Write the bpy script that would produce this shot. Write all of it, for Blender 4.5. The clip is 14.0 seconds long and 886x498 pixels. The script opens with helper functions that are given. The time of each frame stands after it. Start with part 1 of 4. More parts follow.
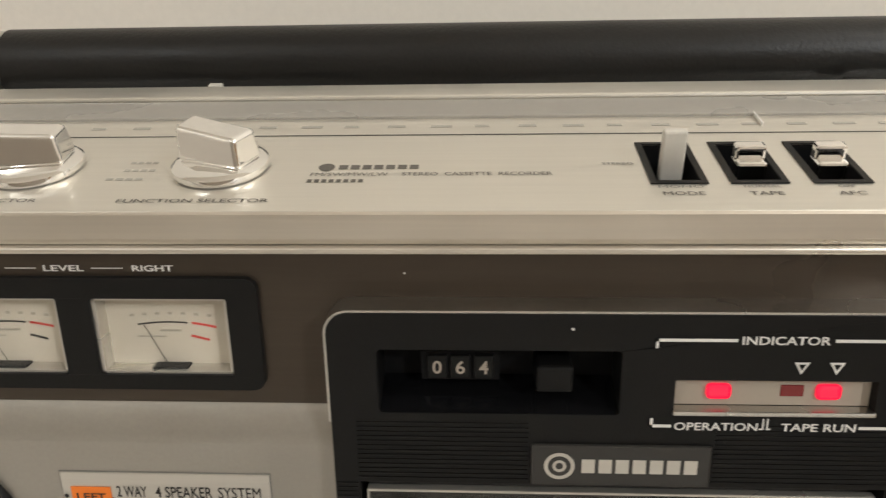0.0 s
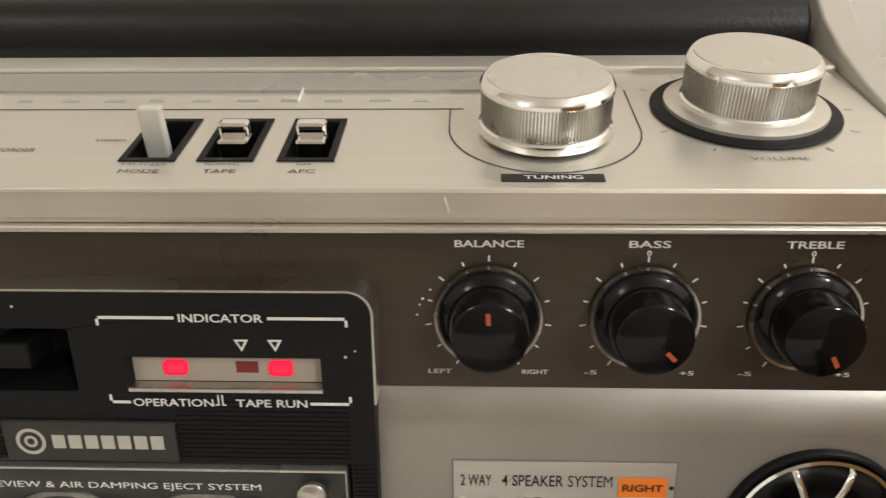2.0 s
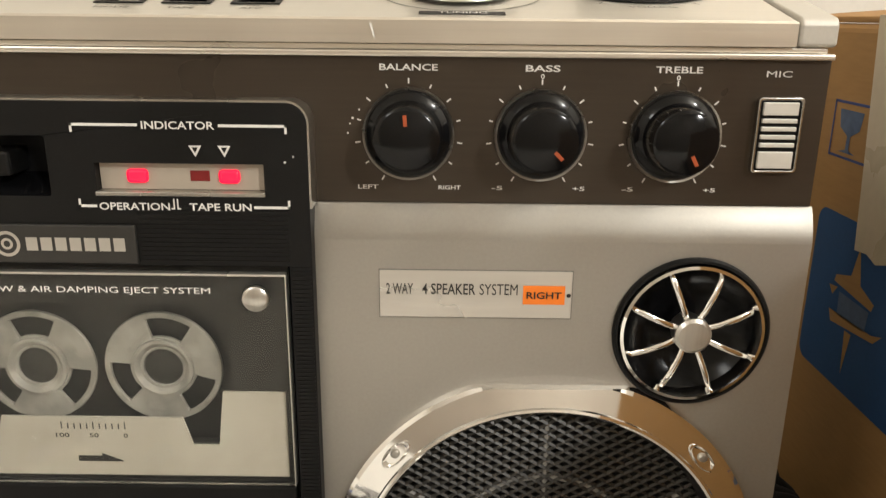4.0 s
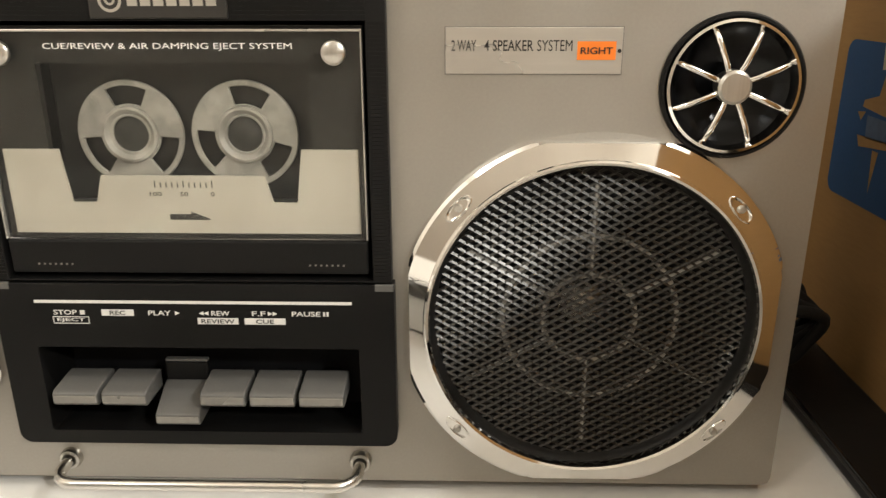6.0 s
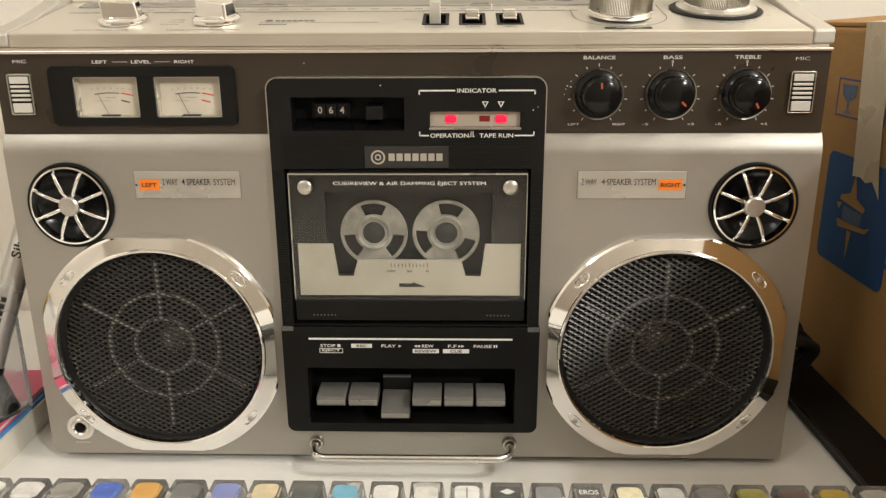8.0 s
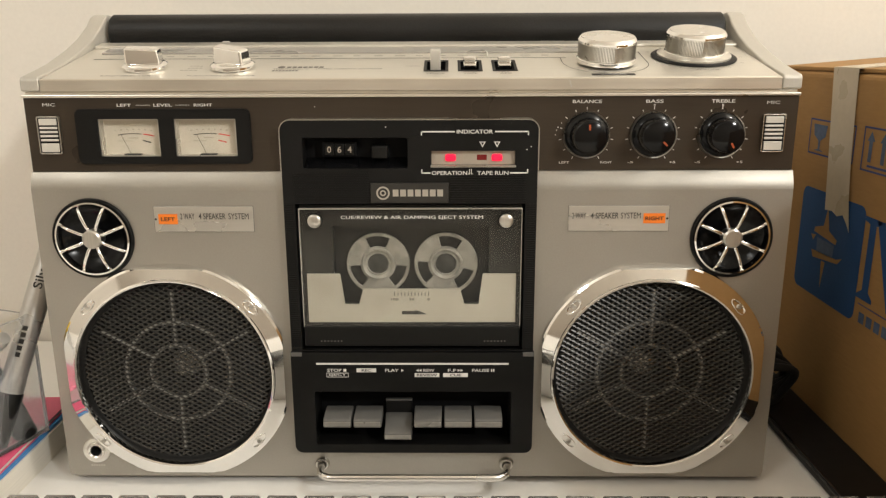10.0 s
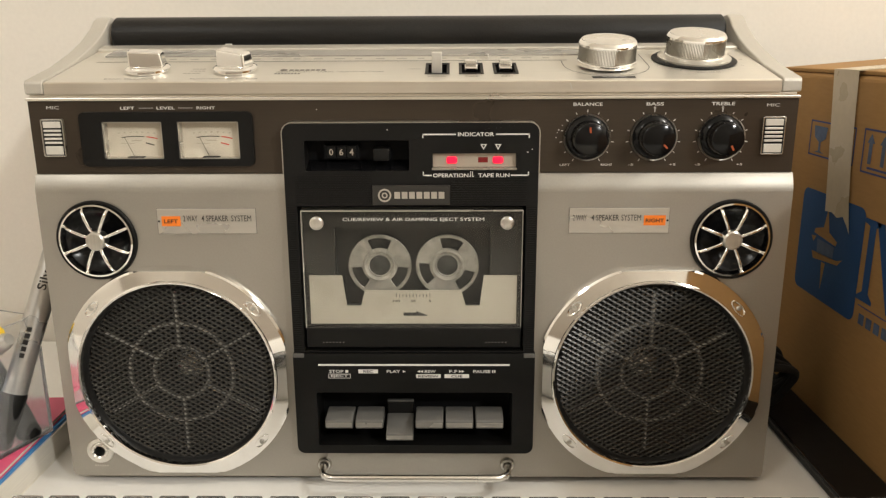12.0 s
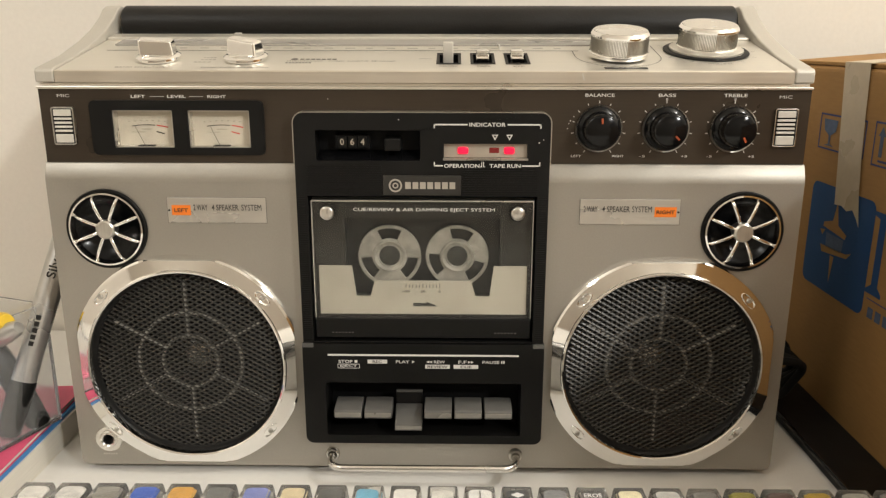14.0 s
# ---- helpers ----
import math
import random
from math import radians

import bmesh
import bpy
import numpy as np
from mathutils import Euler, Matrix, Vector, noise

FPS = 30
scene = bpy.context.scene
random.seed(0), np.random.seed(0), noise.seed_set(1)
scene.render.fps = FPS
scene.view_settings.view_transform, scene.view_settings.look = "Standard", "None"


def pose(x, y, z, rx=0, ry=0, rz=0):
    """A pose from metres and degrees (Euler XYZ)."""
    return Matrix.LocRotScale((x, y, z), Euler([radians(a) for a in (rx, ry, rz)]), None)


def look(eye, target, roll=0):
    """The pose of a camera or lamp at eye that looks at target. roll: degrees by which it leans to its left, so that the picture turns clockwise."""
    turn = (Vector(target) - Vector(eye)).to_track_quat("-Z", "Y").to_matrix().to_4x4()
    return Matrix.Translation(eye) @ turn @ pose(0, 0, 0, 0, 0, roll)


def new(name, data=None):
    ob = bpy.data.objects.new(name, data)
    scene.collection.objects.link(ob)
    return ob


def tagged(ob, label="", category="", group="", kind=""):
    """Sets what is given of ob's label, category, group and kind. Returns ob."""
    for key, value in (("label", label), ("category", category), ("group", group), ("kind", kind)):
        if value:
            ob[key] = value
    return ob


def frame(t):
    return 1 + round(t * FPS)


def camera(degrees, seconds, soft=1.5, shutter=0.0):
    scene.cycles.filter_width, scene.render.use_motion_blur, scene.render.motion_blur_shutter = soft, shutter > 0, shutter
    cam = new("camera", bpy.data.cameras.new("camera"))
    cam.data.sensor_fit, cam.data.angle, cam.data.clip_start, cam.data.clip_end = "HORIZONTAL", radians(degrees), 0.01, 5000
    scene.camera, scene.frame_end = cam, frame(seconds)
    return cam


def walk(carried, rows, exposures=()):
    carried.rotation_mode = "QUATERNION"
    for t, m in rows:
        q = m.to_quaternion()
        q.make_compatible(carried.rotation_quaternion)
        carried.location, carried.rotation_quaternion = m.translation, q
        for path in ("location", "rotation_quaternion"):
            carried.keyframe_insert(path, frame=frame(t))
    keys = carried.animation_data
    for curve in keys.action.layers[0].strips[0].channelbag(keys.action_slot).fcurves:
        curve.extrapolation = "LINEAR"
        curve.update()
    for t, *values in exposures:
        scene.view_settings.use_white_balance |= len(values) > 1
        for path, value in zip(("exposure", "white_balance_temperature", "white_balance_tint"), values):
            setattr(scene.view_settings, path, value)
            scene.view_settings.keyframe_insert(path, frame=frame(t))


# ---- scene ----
cam = camera(60.0, 14.0, soft=1.3, shutter=0.2)
PATH = [
    (0, (-0.0352, -0.1812, 0.3274), (-0.1452, 1.7119, -0.3082), -1.03),
    (0.5, (0.0040, -0.1806, 0.3254), (-0.0830, 1.7186, -0.2950), -0.80),
    (1, (0.0423, -0.1769, 0.3277), (-0.0662, 1.7061, -0.3376), -0.86),
    (1.5, (0.0728, -0.1760, 0.3255), (-0.0232, 1.7050, -0.3470), -0.76),
    (2, (0.1000, -0.1755, 0.3273), (0.0300, 1.6949, -0.3775), -0.50),
    (2.2, (0.1076, -0.1768, 0.3257), (0.0700, 1.6968, -0.3730), -0.02),
    (4.3, (0.1204, -0.2343, 0.2647), (0.1133, 1.6813, -0.3102), 0.60),
    (4.5, (0.1239, -0.2369, 0.2573), (0.1007, 1.6775, -0.3212), 0.39),
    (5, (0.1227, -0.2435, 0.2363), (0.1082, 1.6718, -0.3392), 0.28),
    (5.5, (0.1217, -0.2587, 0.2136), (0.0695, 1.6471, -0.3906), 0.09),
    (6, (0.1015, -0.2722, 0.2126), (0.0542, 1.6204, -0.4323), -0.11),
    (6.5, (0.0787, -0.2994, 0.2275), (0.0307, 1.5833, -0.4457), -0.17),
    (7, (0.0496, -0.3402, 0.2501), (-0.0228, 1.5462, -0.4106), -0.35),
    (7.5, (0.0368, -0.3889, 0.2696), (-0.0219, 1.5118, -0.3500), -0.29),
    (8, (0.0307, -0.4261, 0.2829), (-0.0192, 1.4877, -0.2958), -0.31),
    (8.2, (0.0285, -0.4390, 0.2848), (-0.0160, 1.4820, -0.2720), -0.33),
    (10.5, (0.0239, -0.4562, 0.2905), (0.0034, 1.4818, -0.2031), -0.26),
    (11, (0.0228, -0.4562, 0.2920), (0.0016, 1.4806, -0.2063), -0.36),
    (11.5, (0.0240, -0.4563, 0.2920), (0.0027, 1.4803, -0.2070), -0.31),
    (12, (0.0252, -0.4581, 0.2916), (-0.0021, 1.4790, -0.2052), -0.28),
    (12.5, (0.0243, -0.4577, 0.2915), (-0.0018, 1.4759, -0.2186), -0.18),
    (13, (0.0239, -0.4583, 0.2902), (-0.0046, 1.4748, -0.2219), -0.07),
    (13.5, (0.0214, -0.4589, 0.2919), (-0.0045, 1.4735, -0.2229), 0.03),
    (14, (0.0193, -0.4581, 0.2901), (-0.0095, 1.4744, -0.2245), 0.07),
]
walk(cam, [(t, look(eye, target, roll)) for t, eye, target, roll in PATH], [(0.0, -0.28, 6050, 10), (2.2, -0.28, 6050, 10), (4.3, 0.22, 6350, 10), (5.5, 0.36, 6350, 10), (6.5, 0.33, 6350, 10), (8.2, 0.10, 6400, 10), (10.3, 0.06, 6400, 10), (14.0, 0.05, 6400, 10)])

# ---------------------------------------------------------------- world and lamps
world = bpy.data.worlds.new("room_air")
scene.world = world
world.use_nodes = True
world.node_tree.nodes["Background"].inputs[0].default_value = (1.0, 0.86, 0.70, 1)
world.node_tree.nodes["Background"].inputs[1].default_value = 0.05


def area_lamp(name, eye, target, size, power, colour):
    data = bpy.data.lights.new(name, "AREA")
    data.shape, data.size, data.energy, data.color = "DISK", size, power, colour
    ob = new(name, data)
    ob.matrix_world = look(eye, target)
    return ob


WARM = (1.0, 0.98, 0.92)


def bulb(name, place, size, power):
    data = bpy.data.lights.new(name, "POINT")
    data.shadow_soft_size, data.energy, data.color = size, power, WARM
    new(name, data).location = place


# first bulb is an added fill that brightens the left, no known lamp
bulb("left_fill_light", (-0.95, -1.15, 1.30), 0.16, 12)
bulb("ceiling_lamp_light", (1.22, -0.40, 1.42), 0.03, 26)
area_lamp("standard_lamp_light", (1.35, -1.62, 1.27), (0.0, 0.0, 0.15), 0.12, 18.5, WARM)

# ---------------------------------------------------------------- materials
def material(name, colour, rough=0.5, metal=0.0, grain=300.0, vary=0.06, bump=0.0, stretch=(1, 1, 1),
             rough_vary=0.08, glow=None, power=0.0, clear=0.0, coat=0.0, mottle=18.0, ior=1.45):
    m = bpy.data.materials.new(name)
    m.use_nodes = True
    nt = m.node_tree
    b = nt.nodes["Principled BSDF"]
    b.inputs["Roughness"].default_value = rough
    b.inputs["Metallic"].default_value = metal
    b.inputs["IOR"].default_value = ior
    b.inputs["Transmission Weight"].default_value = clear
    b.inputs["Coat Weight"].default_value = coat
    tc = nt.nodes.new("ShaderNodeTexCoord")
    mp = nt.nodes.new("ShaderNodeMapping")
    mp.inputs["Scale"].default_value = stretch
    nt.links.new(tc.outputs["Object"], mp.inputs["Vector"])
    fine = nt.nodes.new("ShaderNodeTexNoise")
    fine.inputs["Scale"].default_value = grain
    fine.inputs["Detail"].default_value = 3
    nt.links.new(mp.outputs["Vector"], fine.inputs["Vector"])
    broad = nt.nodes.new("ShaderNodeTexNoise")
    broad.inputs["Scale"].default_value = mottle
    broad.inputs["Detail"].default_value = 4
    nt.links.new(tc.outputs["Object"], broad.inputs["Vector"])
    mix = nt.nodes.new("ShaderNodeMath")
    mix.operation = "ADD"
    nt.links.new(fine.outputs["Fac"], mix.inputs[0])
    nt.links.new(broad.outputs["Fac"], mix.inputs[1])
    ramp = nt.nodes.new("ShaderNodeMapRange")
    ramp.inputs["From Min"].default_value, ramp.inputs["From Max"].default_value = 0.6, 1.4
    ramp.inputs["To Min"].default_value, ramp.inputs["To Max"].default_value = 1 - vary, 1 + vary
    nt.links.new(mix.outputs[0], ramp.inputs["Value"])
    tint = nt.nodes.new("ShaderNodeMix")
    tint.data_type, tint.blend_type = "RGBA", "MULTIPLY"
    tint.inputs[0].default_value = 1.0
    tint.inputs[6].default_value = (*colour, 1)
    nt.links.new(ramp.outputs[0], tint.inputs[7])
    nt.links.new(tint.outputs[2], b.inputs["Base Color"])
    rr = nt.nodes.new("ShaderNodeMapRange")
    rr.inputs["From Min"].default_value, rr.inputs["From Max"].default_value = 0.3, 0.7
    rr.inputs["To Min"].default_value = max(0.0, rough - rough_vary)
    rr.inputs["To Max"].default_value = min(1.0, rough + rough_vary)
    nt.links.new(broad.outputs["Fac"], rr.inputs["Value"])
    nt.links.new(rr.outputs[0], b.inputs["Roughness"])
    if bump:
        bp = nt.nodes.new("ShaderNodeBump")
        bp.inputs["Strength"].default_value = bump
        bp.inputs["Distance"].default_value = 0.0004
        nt.links.new(fine.outputs["Fac"], bp.inputs["Height"])
        nt.links.new(bp.outputs[0], b.inputs["Normal"])
    if glow:
        b.inputs["Emission Color"].default_value = (*glow, 1)
        b.inputs["Emission Strength"].default_value = power
    return m


cap_silver = material("pale_silver_plastic", (0.52, 0.49, 0.435), 0.45, 0.3, 900, 0.05, 0.05)
silver = material("silver_paint", (0.40, 0.377, 0.335), 0.42, 0.75, 900, 0.05, 0.05)
brushed = material("brushed_aluminium", (0.74, 0.69, 0.61), 0.33, 0.85, 700, 0.07, 0.08, (0.02, 1, 1))
topmetal = material("satin_aluminium", (0.74, 0.71, 0.645), 0.36, 0.78, 700, 0.04, 0.04, (0.03, 1, 1))
brown = material("brown_satin_panel", (0.066, 0.052, 0.039), 0.34, 0.55, 900, 0.08, 0.06, (0.03, 1, 1))
chrome = material("chrome", (0.93, 0.92, 0.90), 0.06, 1.0, 200, 0.03, 0.0, rough_vary=0.04)
satin_chrome = material("spun_chrome", (0.80, 0.78, 0.74), 0.24, 1.0, 400, 0.05, 0.05)
hub_metal = material("turned_nickel", (0.58, 0.56, 0.52), 0.30, 1.0, 700, 0.16, 0.15, (1, 1, 0.04))
steel_dull = material("dull_nickel", (0.55, 0.53, 0.49), 0.3, 1.0, 500, 0.08, 0.05)
black = material("black_plastic", (0.0080, 0.0077, 0.0073), 0.44, 0.0, 1200, 0.2, 0.08, ior=1.28)
black_matt = material("matt_black_plastic", (0.005, 0.005, 0.0055), 0.65, 0.0, 900, 0.2, 0.1, ior=1.25)
black_gloss = material("glossy_black_plastic", (0.005, 0.005, 0.0055), 0.17, 0.0, 500, 0.2, ior=1.33)
vinyl = material("black_vinyl_grip", (0.010, 0.0095, 0.009), 0.42, 0.0, 700, 0.25, 0.35, ior=1.4)
grille_metal = material("black_painted_mesh", (0.046, 0.044, 0.040), 0.33, 0.6, 600, 0.25, 0.1)
rib_black = material("dark_grey_rib", (0.24, 0.232, 0.212), 0.5, 0.0, 600, 0.2)
cone_paper = material("black_paper_cone", (0.015, 0.015, 0.0145), 0.8, 0.0, 500, 0.25, 0.2)
cream = material("cream_plate", (0.34, 0.315, 0.265), 0.5, 0.0, 400, 0.04)
label_silver = material("label_foil", (0.58, 0.55, 0.50), 0.3, 0.7, 600, 0.05, 0.04, (0.05, 1, 1))
paper_meter = material("meter_paper", (0.52, 0.475, 0.40), 0.6, 0.0, 300, 0.03)
ink = material("black_print", (0.02, 0.018, 0.016), 0.5, 0.0, 300, 0.1)
faint_print = material("faint_meter_print", (0.36, 0.33, 0.28), 0.5, 0.0, 300, 0.1)
bright_print = material("bright_white_print", (0.88, 0.86, 0.82), 0.5, 0.0, 300, 0.03)
grey_print = material("grey_print", (0.20, 0.19, 0.17), 0.5, 0.0, 300, 0.1)
white_print = material("white_print", (0.76, 0.74, 0.70), 0.5, 0.0, 300, 0.05)
red_print = material("red_print", (0.55, 0.05, 0.04), 0.5, 0.0, 300, 0.1)
orange = material("orange_sticker", (0.90, 0.22, 0.02), 0.5, 0.0, 300, 0.05)
orange_mark = material("orange_pointer", (0.38, 0.075, 0.025), 0.4, 0.0, 300, 0.05)
led_on = material("lit_red_lamp", (0.45, 0.01, 0.03), 0.3, 0.0, 300, 0.02, glow=(1.0, 0.008, 0.05), power=1.15)
led_off = material("unlit_red_lamp", (0.22, 0.02, 0.02), 0.3, 0.0, 300, 0.05)
lamp_strip = material("cream_lamp_window", (0.44, 0.38, 0.31), 0.4, 0.0, 300, 0.04)
key_grey = material("grey_key_plastic", (0.135, 0.131, 0.122), 0.38, 0.25, 900, 0.06, 0.05)
dial_grey = material("grey_dial_glass", (0.40, 0.38, 0.345), 0.3, 0.3, 500, 0.05)
top_print = material("worn_grey_print", (0.115, 0.104, 0.088), 0.5, 0.0, 300, 0.25)
pale_print = material("pale_dial_print", (0.42, 0.395, 0.35), 0.5, 0.0, 300, 0.08)
badge_grey = material("grey_badge_plate", (0.030, 0.028, 0.025), 0.34, 0.0, 300, 0.12)
key_edge = material("pale_key_lip", (0.33, 0.315, 0.285), 0.3, 0.5, 500, 0.08)
smoke = material("smoked_door_panel", (0.012, 0.0115, 0.010), 0.36, 0.0, 120, 0.12, mottle=40)
# mottle paints the scratched pane's reflections into the grey of the reels
reel_grey = material("grey_reel_painted_glare", (0.23, 0.218, 0.19), 0.5, 0.0, 190, 0.42, mottle=75)
hub_grey = material("dark_hub", (0.022, 0.021, 0.018), 0.5, 0.0, 300, 0.15)
clear_pane = material("clear_acrylic", (0.97, 0.95, 0.90), 0.0, 0.0, 60, 0.08, clear=0.993, rough_vary=0.0, ior=1.2)
acrylic = material("scuffed_acrylic", (0.93, 0.93, 0.92), 0.12, 0.0, 200, 0.03, clear=0.93, rough_vary=0.08, ior=1.4)
keycap_clear = material("clear_keycap", (0.93, 0.92, 0.90), 0.09, 0.0, 200, 0.02, clear=0.92, rough_vary=0.04, ior=1.3)
stem_brown = material("brown_grey_key_stem", (0.085, 0.075, 0.060), 0.4, 0.0, 300, 0.15)
table_white = material("white_laminate", (0.80, 0.78, 0.74), 0.38, 0.0, 260, 0.02, 0.04, mottle=7)
wall_paint = material("cream_wall_paint", (0.82, 0.775, 0.70), 0.8, 0.0, 260, 0.03, 0.25, mottle=3)
cardboard = material("brown_cardboard", (0.35, 0.192, 0.064), 0.75, 0.0, 500, 0.10, 0.12, (1, 0.15, 1), mottle=12)
parcel_tape = material("beige_parcel_tape", (0.52, 0.43, 0.30), 0.3, 0.0, 200, 0.06, mottle=30)
box_blue = material("blue_box_print", (0.012, 0.065, 0.19), 0.7, 0.0, 500, 0.1)
faded = material("faded_print", (0.08, 0.115, 0.19), 0.7, 0.0, 300, 0.25)
pale_slat = material("pale_satin_slat", (0.66, 0.63, 0.57), 0.4, 0.2, 600, 0.04)
box_ink = material("navy_box_print", (0.05, 0.07, 0.20), 0.7, 0.0, 500, 0.12)
# dim tone chosen for what chrome and silver reflect
far_wall_tone = material("wall_toned_for_reflections", (0.46, 0.415, 0.355), 0.8, 0.0, 260, 0.05, 0.2, mottle=3)
knurl_dark = material("dark_knurled_edge", (0.40, 0.385, 0.345), 0.25, 1.0, 400, 0.08)
floor_wood = material("floor_boards", (0.22, 0.13, 0.07), 0.5, 0.0, 40, 0.2, 0.1, (1, 0.1, 1))
marker_silver = material("silver_marker_barrel", (0.50, 0.49, 0.47), 0.32, 0.7, 300, 0.08)
pink = material("pink_cover", (0.70, 0.10, 0.19), 0.5, 0.0, 200, 0.06)
sky_blue = material("blue_cover", (0.06, 0.28, 0.62), 0.5, 0.0, 200, 0.06)
navy = material("navy_cover", (0.03, 0.06, 0.20), 0.5, 0.0, 200, 0.1)
pages = material("page_edges", (0.70, 0.66, 0.58), 0.8, 0.0, 1500, 0.12, 0.3, (0.02, 0.02, 1))
yellow = material("yellow_pen_plastic", (0.75, 0.50, 0.03), 0.35, 0.0, 300, 0.06)

# ---------------------------------------------------------------- mesh helpers
FRONT = Matrix(((1, 0, 0, 0), (0, 0, -1, 0), (0, 1, 0, 0), (0, 0, 0, 1)))   # u, v, w -> x, -y, z
SLOPE = radians(13.0)
TOP = Matrix.Translation((0, 0.003, 0.2755)) @ Matrix.Rotation(SLOPE, 4, "X")


def empty(name, m=None):
    ob = new(name)
    ob.empty_display_size = 0.02
    if m is not None:
        ob.matrix_world = m
    return ob


def part(name, bm, mat, parent=None, label="", smooth=0.0, bevel=0.0, m=None):
    """Link a bmesh as one mesh object under a thing or a part."""
    if m is not None:
        bmesh.ops.transform(bm, matrix=m, verts=bm.verts)
    me = bpy.data.meshes.new(name)
    bm.to_mesh(me)
    bm.free()
    me.materials.append(mat)
    if smooth:
        me.shade_smooth()
        me.set_sharp_from_angle(angle=radians(smooth))
    ob = new(name, me)
    if parent is not None:
        ob.parent = parent
    if label:
        tagged(ob, label)
    if bevel:
        mod = ob.modifiers.new("bevel", "BEVEL")
        mod.width, mod.segments, mod.limit_method, mod.angle_limit = bevel, 2, "ANGLE", radians(40)
        mod.harden_normals = True
        me.shade_smooth()
        me.set_sharp_from_angle(angle=radians(50))
    return ob


def add_box(bm, x0, x1, y0, y1, z0, z1, bevel=0.0, seg=2):
    t = bmesh.new()
    bmesh.ops.create_cube(t, size=1.0)
    for v in t.verts:
        v.co = Vector((x0 + (v.co.x + 0.5) * (x1 - x0), y0 + (v.co.y + 0.5) * (y1 - y0), z0 + (v.co.z + 0.5) * (z1 - z0)))
    if bevel:
        bmesh.ops.bevel(t, geom=list(t.edges), offset=bevel, segments=seg, affect="EDGES", profile=0.5)
    me = bpy.data.meshes.new("tmp")
    t.to_mesh(me)
    t.free()
    bm.from_mesh(me)
    bpy.data.meshes.remove(me)
    return bm


def box(x0, x1, y0, y1, z0, z1, bevel=0.0, seg=2):
    return add_box(bmesh.new(), x0, x1, y0, y1, z0, z1, bevel, seg)


def rrect(x0, x1, z0, z1, r, n=5):
    pts = []
    for cx, cz, a0 in ((x1 - r, z1 - r, 0), (x0 + r, z1 - r, 90), (x0 + r, z0 + r, 180), (x1 - r, z0 + r, 270)):
        for i in range(n + 1):
            a = radians(a0 + 90 * i / n)
            pts.append((cx + r * math.cos(a), cz + r * math.sin(a)))
    return pts


def disc(cx, cz, r, n=48):
    return [(cx + r * math.cos(2 * math.pi * i / n), cz + r * math.sin(2 * math.pi * i / n)) for i in range(n)]


def plate(outer, holes=(), y0=0.0, y1=0.01, bm=None):
    """A plate in the x-z plane from y0 (front) to y1 (back), with holes through it."""
    bm = bm or bmesh.new()
    edges = []
    for loop in (outer, *holes):
        vs = [bm.verts.new((x, y0, z)) for x, z in loop]
        edges += [bm.edges.new((vs[i], vs[(i + 1) % len(vs)])) for i in range(len(vs))]
    made = bmesh.ops.triangle_fill(bm, use_beauty=True, use_dissolve=False, edges=edges)
    faces = [g for g in made["geom"] if isinstance(g, bmesh.types.BMFace)]
    ext = bmesh.ops.extrude_face_region(bm, geom=faces, use_keep_orig=True)
    for g in ext["geom"]:
        if isinstance(g, bmesh.types.BMVert):
            g.co.y = y1
    bmesh.ops.recalc_face_normals(bm, faces=bm.faces)
    return bm


def lathe(profile, cx=0.0, cz=0.0, n=64, flat=None, bm=None):
    """Turn (radius, y) points about the y axis through (cx, cz); flat clips the outline square."""
    bm = bm or bmesh.new()
    rings = []
    for r, y in profile:
        if r < 1e-6:
            rings.append([bm.verts.new((cx, y, cz))])
            continue
        ring = []
        for i in range(n):
            a = 2 * math.pi * i / n
            u, v = r * math.cos(a), r * math.sin(a)
            if flat:
                u, v = max(-flat, min(flat, u)), max(-flat, min(flat, v))
            ring.append(bm.verts.new((cx + u, y, cz + v)))
        rings.append(ring)
    for a, b in zip(rings, rings[1:]):
        for i in range(n):
            j = (i + 1) % n
            if len(a) == 1 and len(b) == 1:
                continue
            if len(a) == 1:
                bm.faces.new((a[0], b[i], b[j]))
            elif len(b) == 1:
                bm.faces.new((a[i], a[j], b[0]))
            else:
                bm.faces.new((a[i], a[j], b[j], b[i]))
    bmesh.ops.recalc_face_normals(bm, faces=bm.faces)
    return bm


def turned(profile, n=64):
    """Turn (radius, height) points about the z axis."""
    bm = lathe([(r, -h) for r, h in profile], n=n)
    bmesh.ops.transform(bm, matrix=Matrix.Rotation(radians(-90), 4, "X"), verts=bm.verts)
    return bm


def tube(points, r, n=12):
    """A round rod along points."""
    bm = bmesh.new()
    pts = [Vector(p) for p in points]
    rings = []
    side = None
    for i, p in enumerate(pts):
        d = (pts[min(i + 1, len(pts) - 1)] - pts[max(i - 1, 0)]).normalized()
        if side is None:
            side = d.orthogonal().normalized()
        side = (side - d * side.dot(d)).normalized()
        up = d.cross(side)
        rings.append([bm.verts.new(p + r * (math.cos(2 * math.pi * k / n) * side + math.sin(2 * math.pi * k / n) * up)) for k in range(n)])
    for a, b in zip(rings, rings[1:]):
        for k in range(n):
            bm.faces.new((a[k], a[(k + 1) % n], b[(k + 1) % n], b[k]))
    bm.faces.new(rings[0][::-1])
    bm.faces.new(rings[-1])
    bmesh.ops.recalc_face_normals(bm, faces=bm.faces)
    return bm


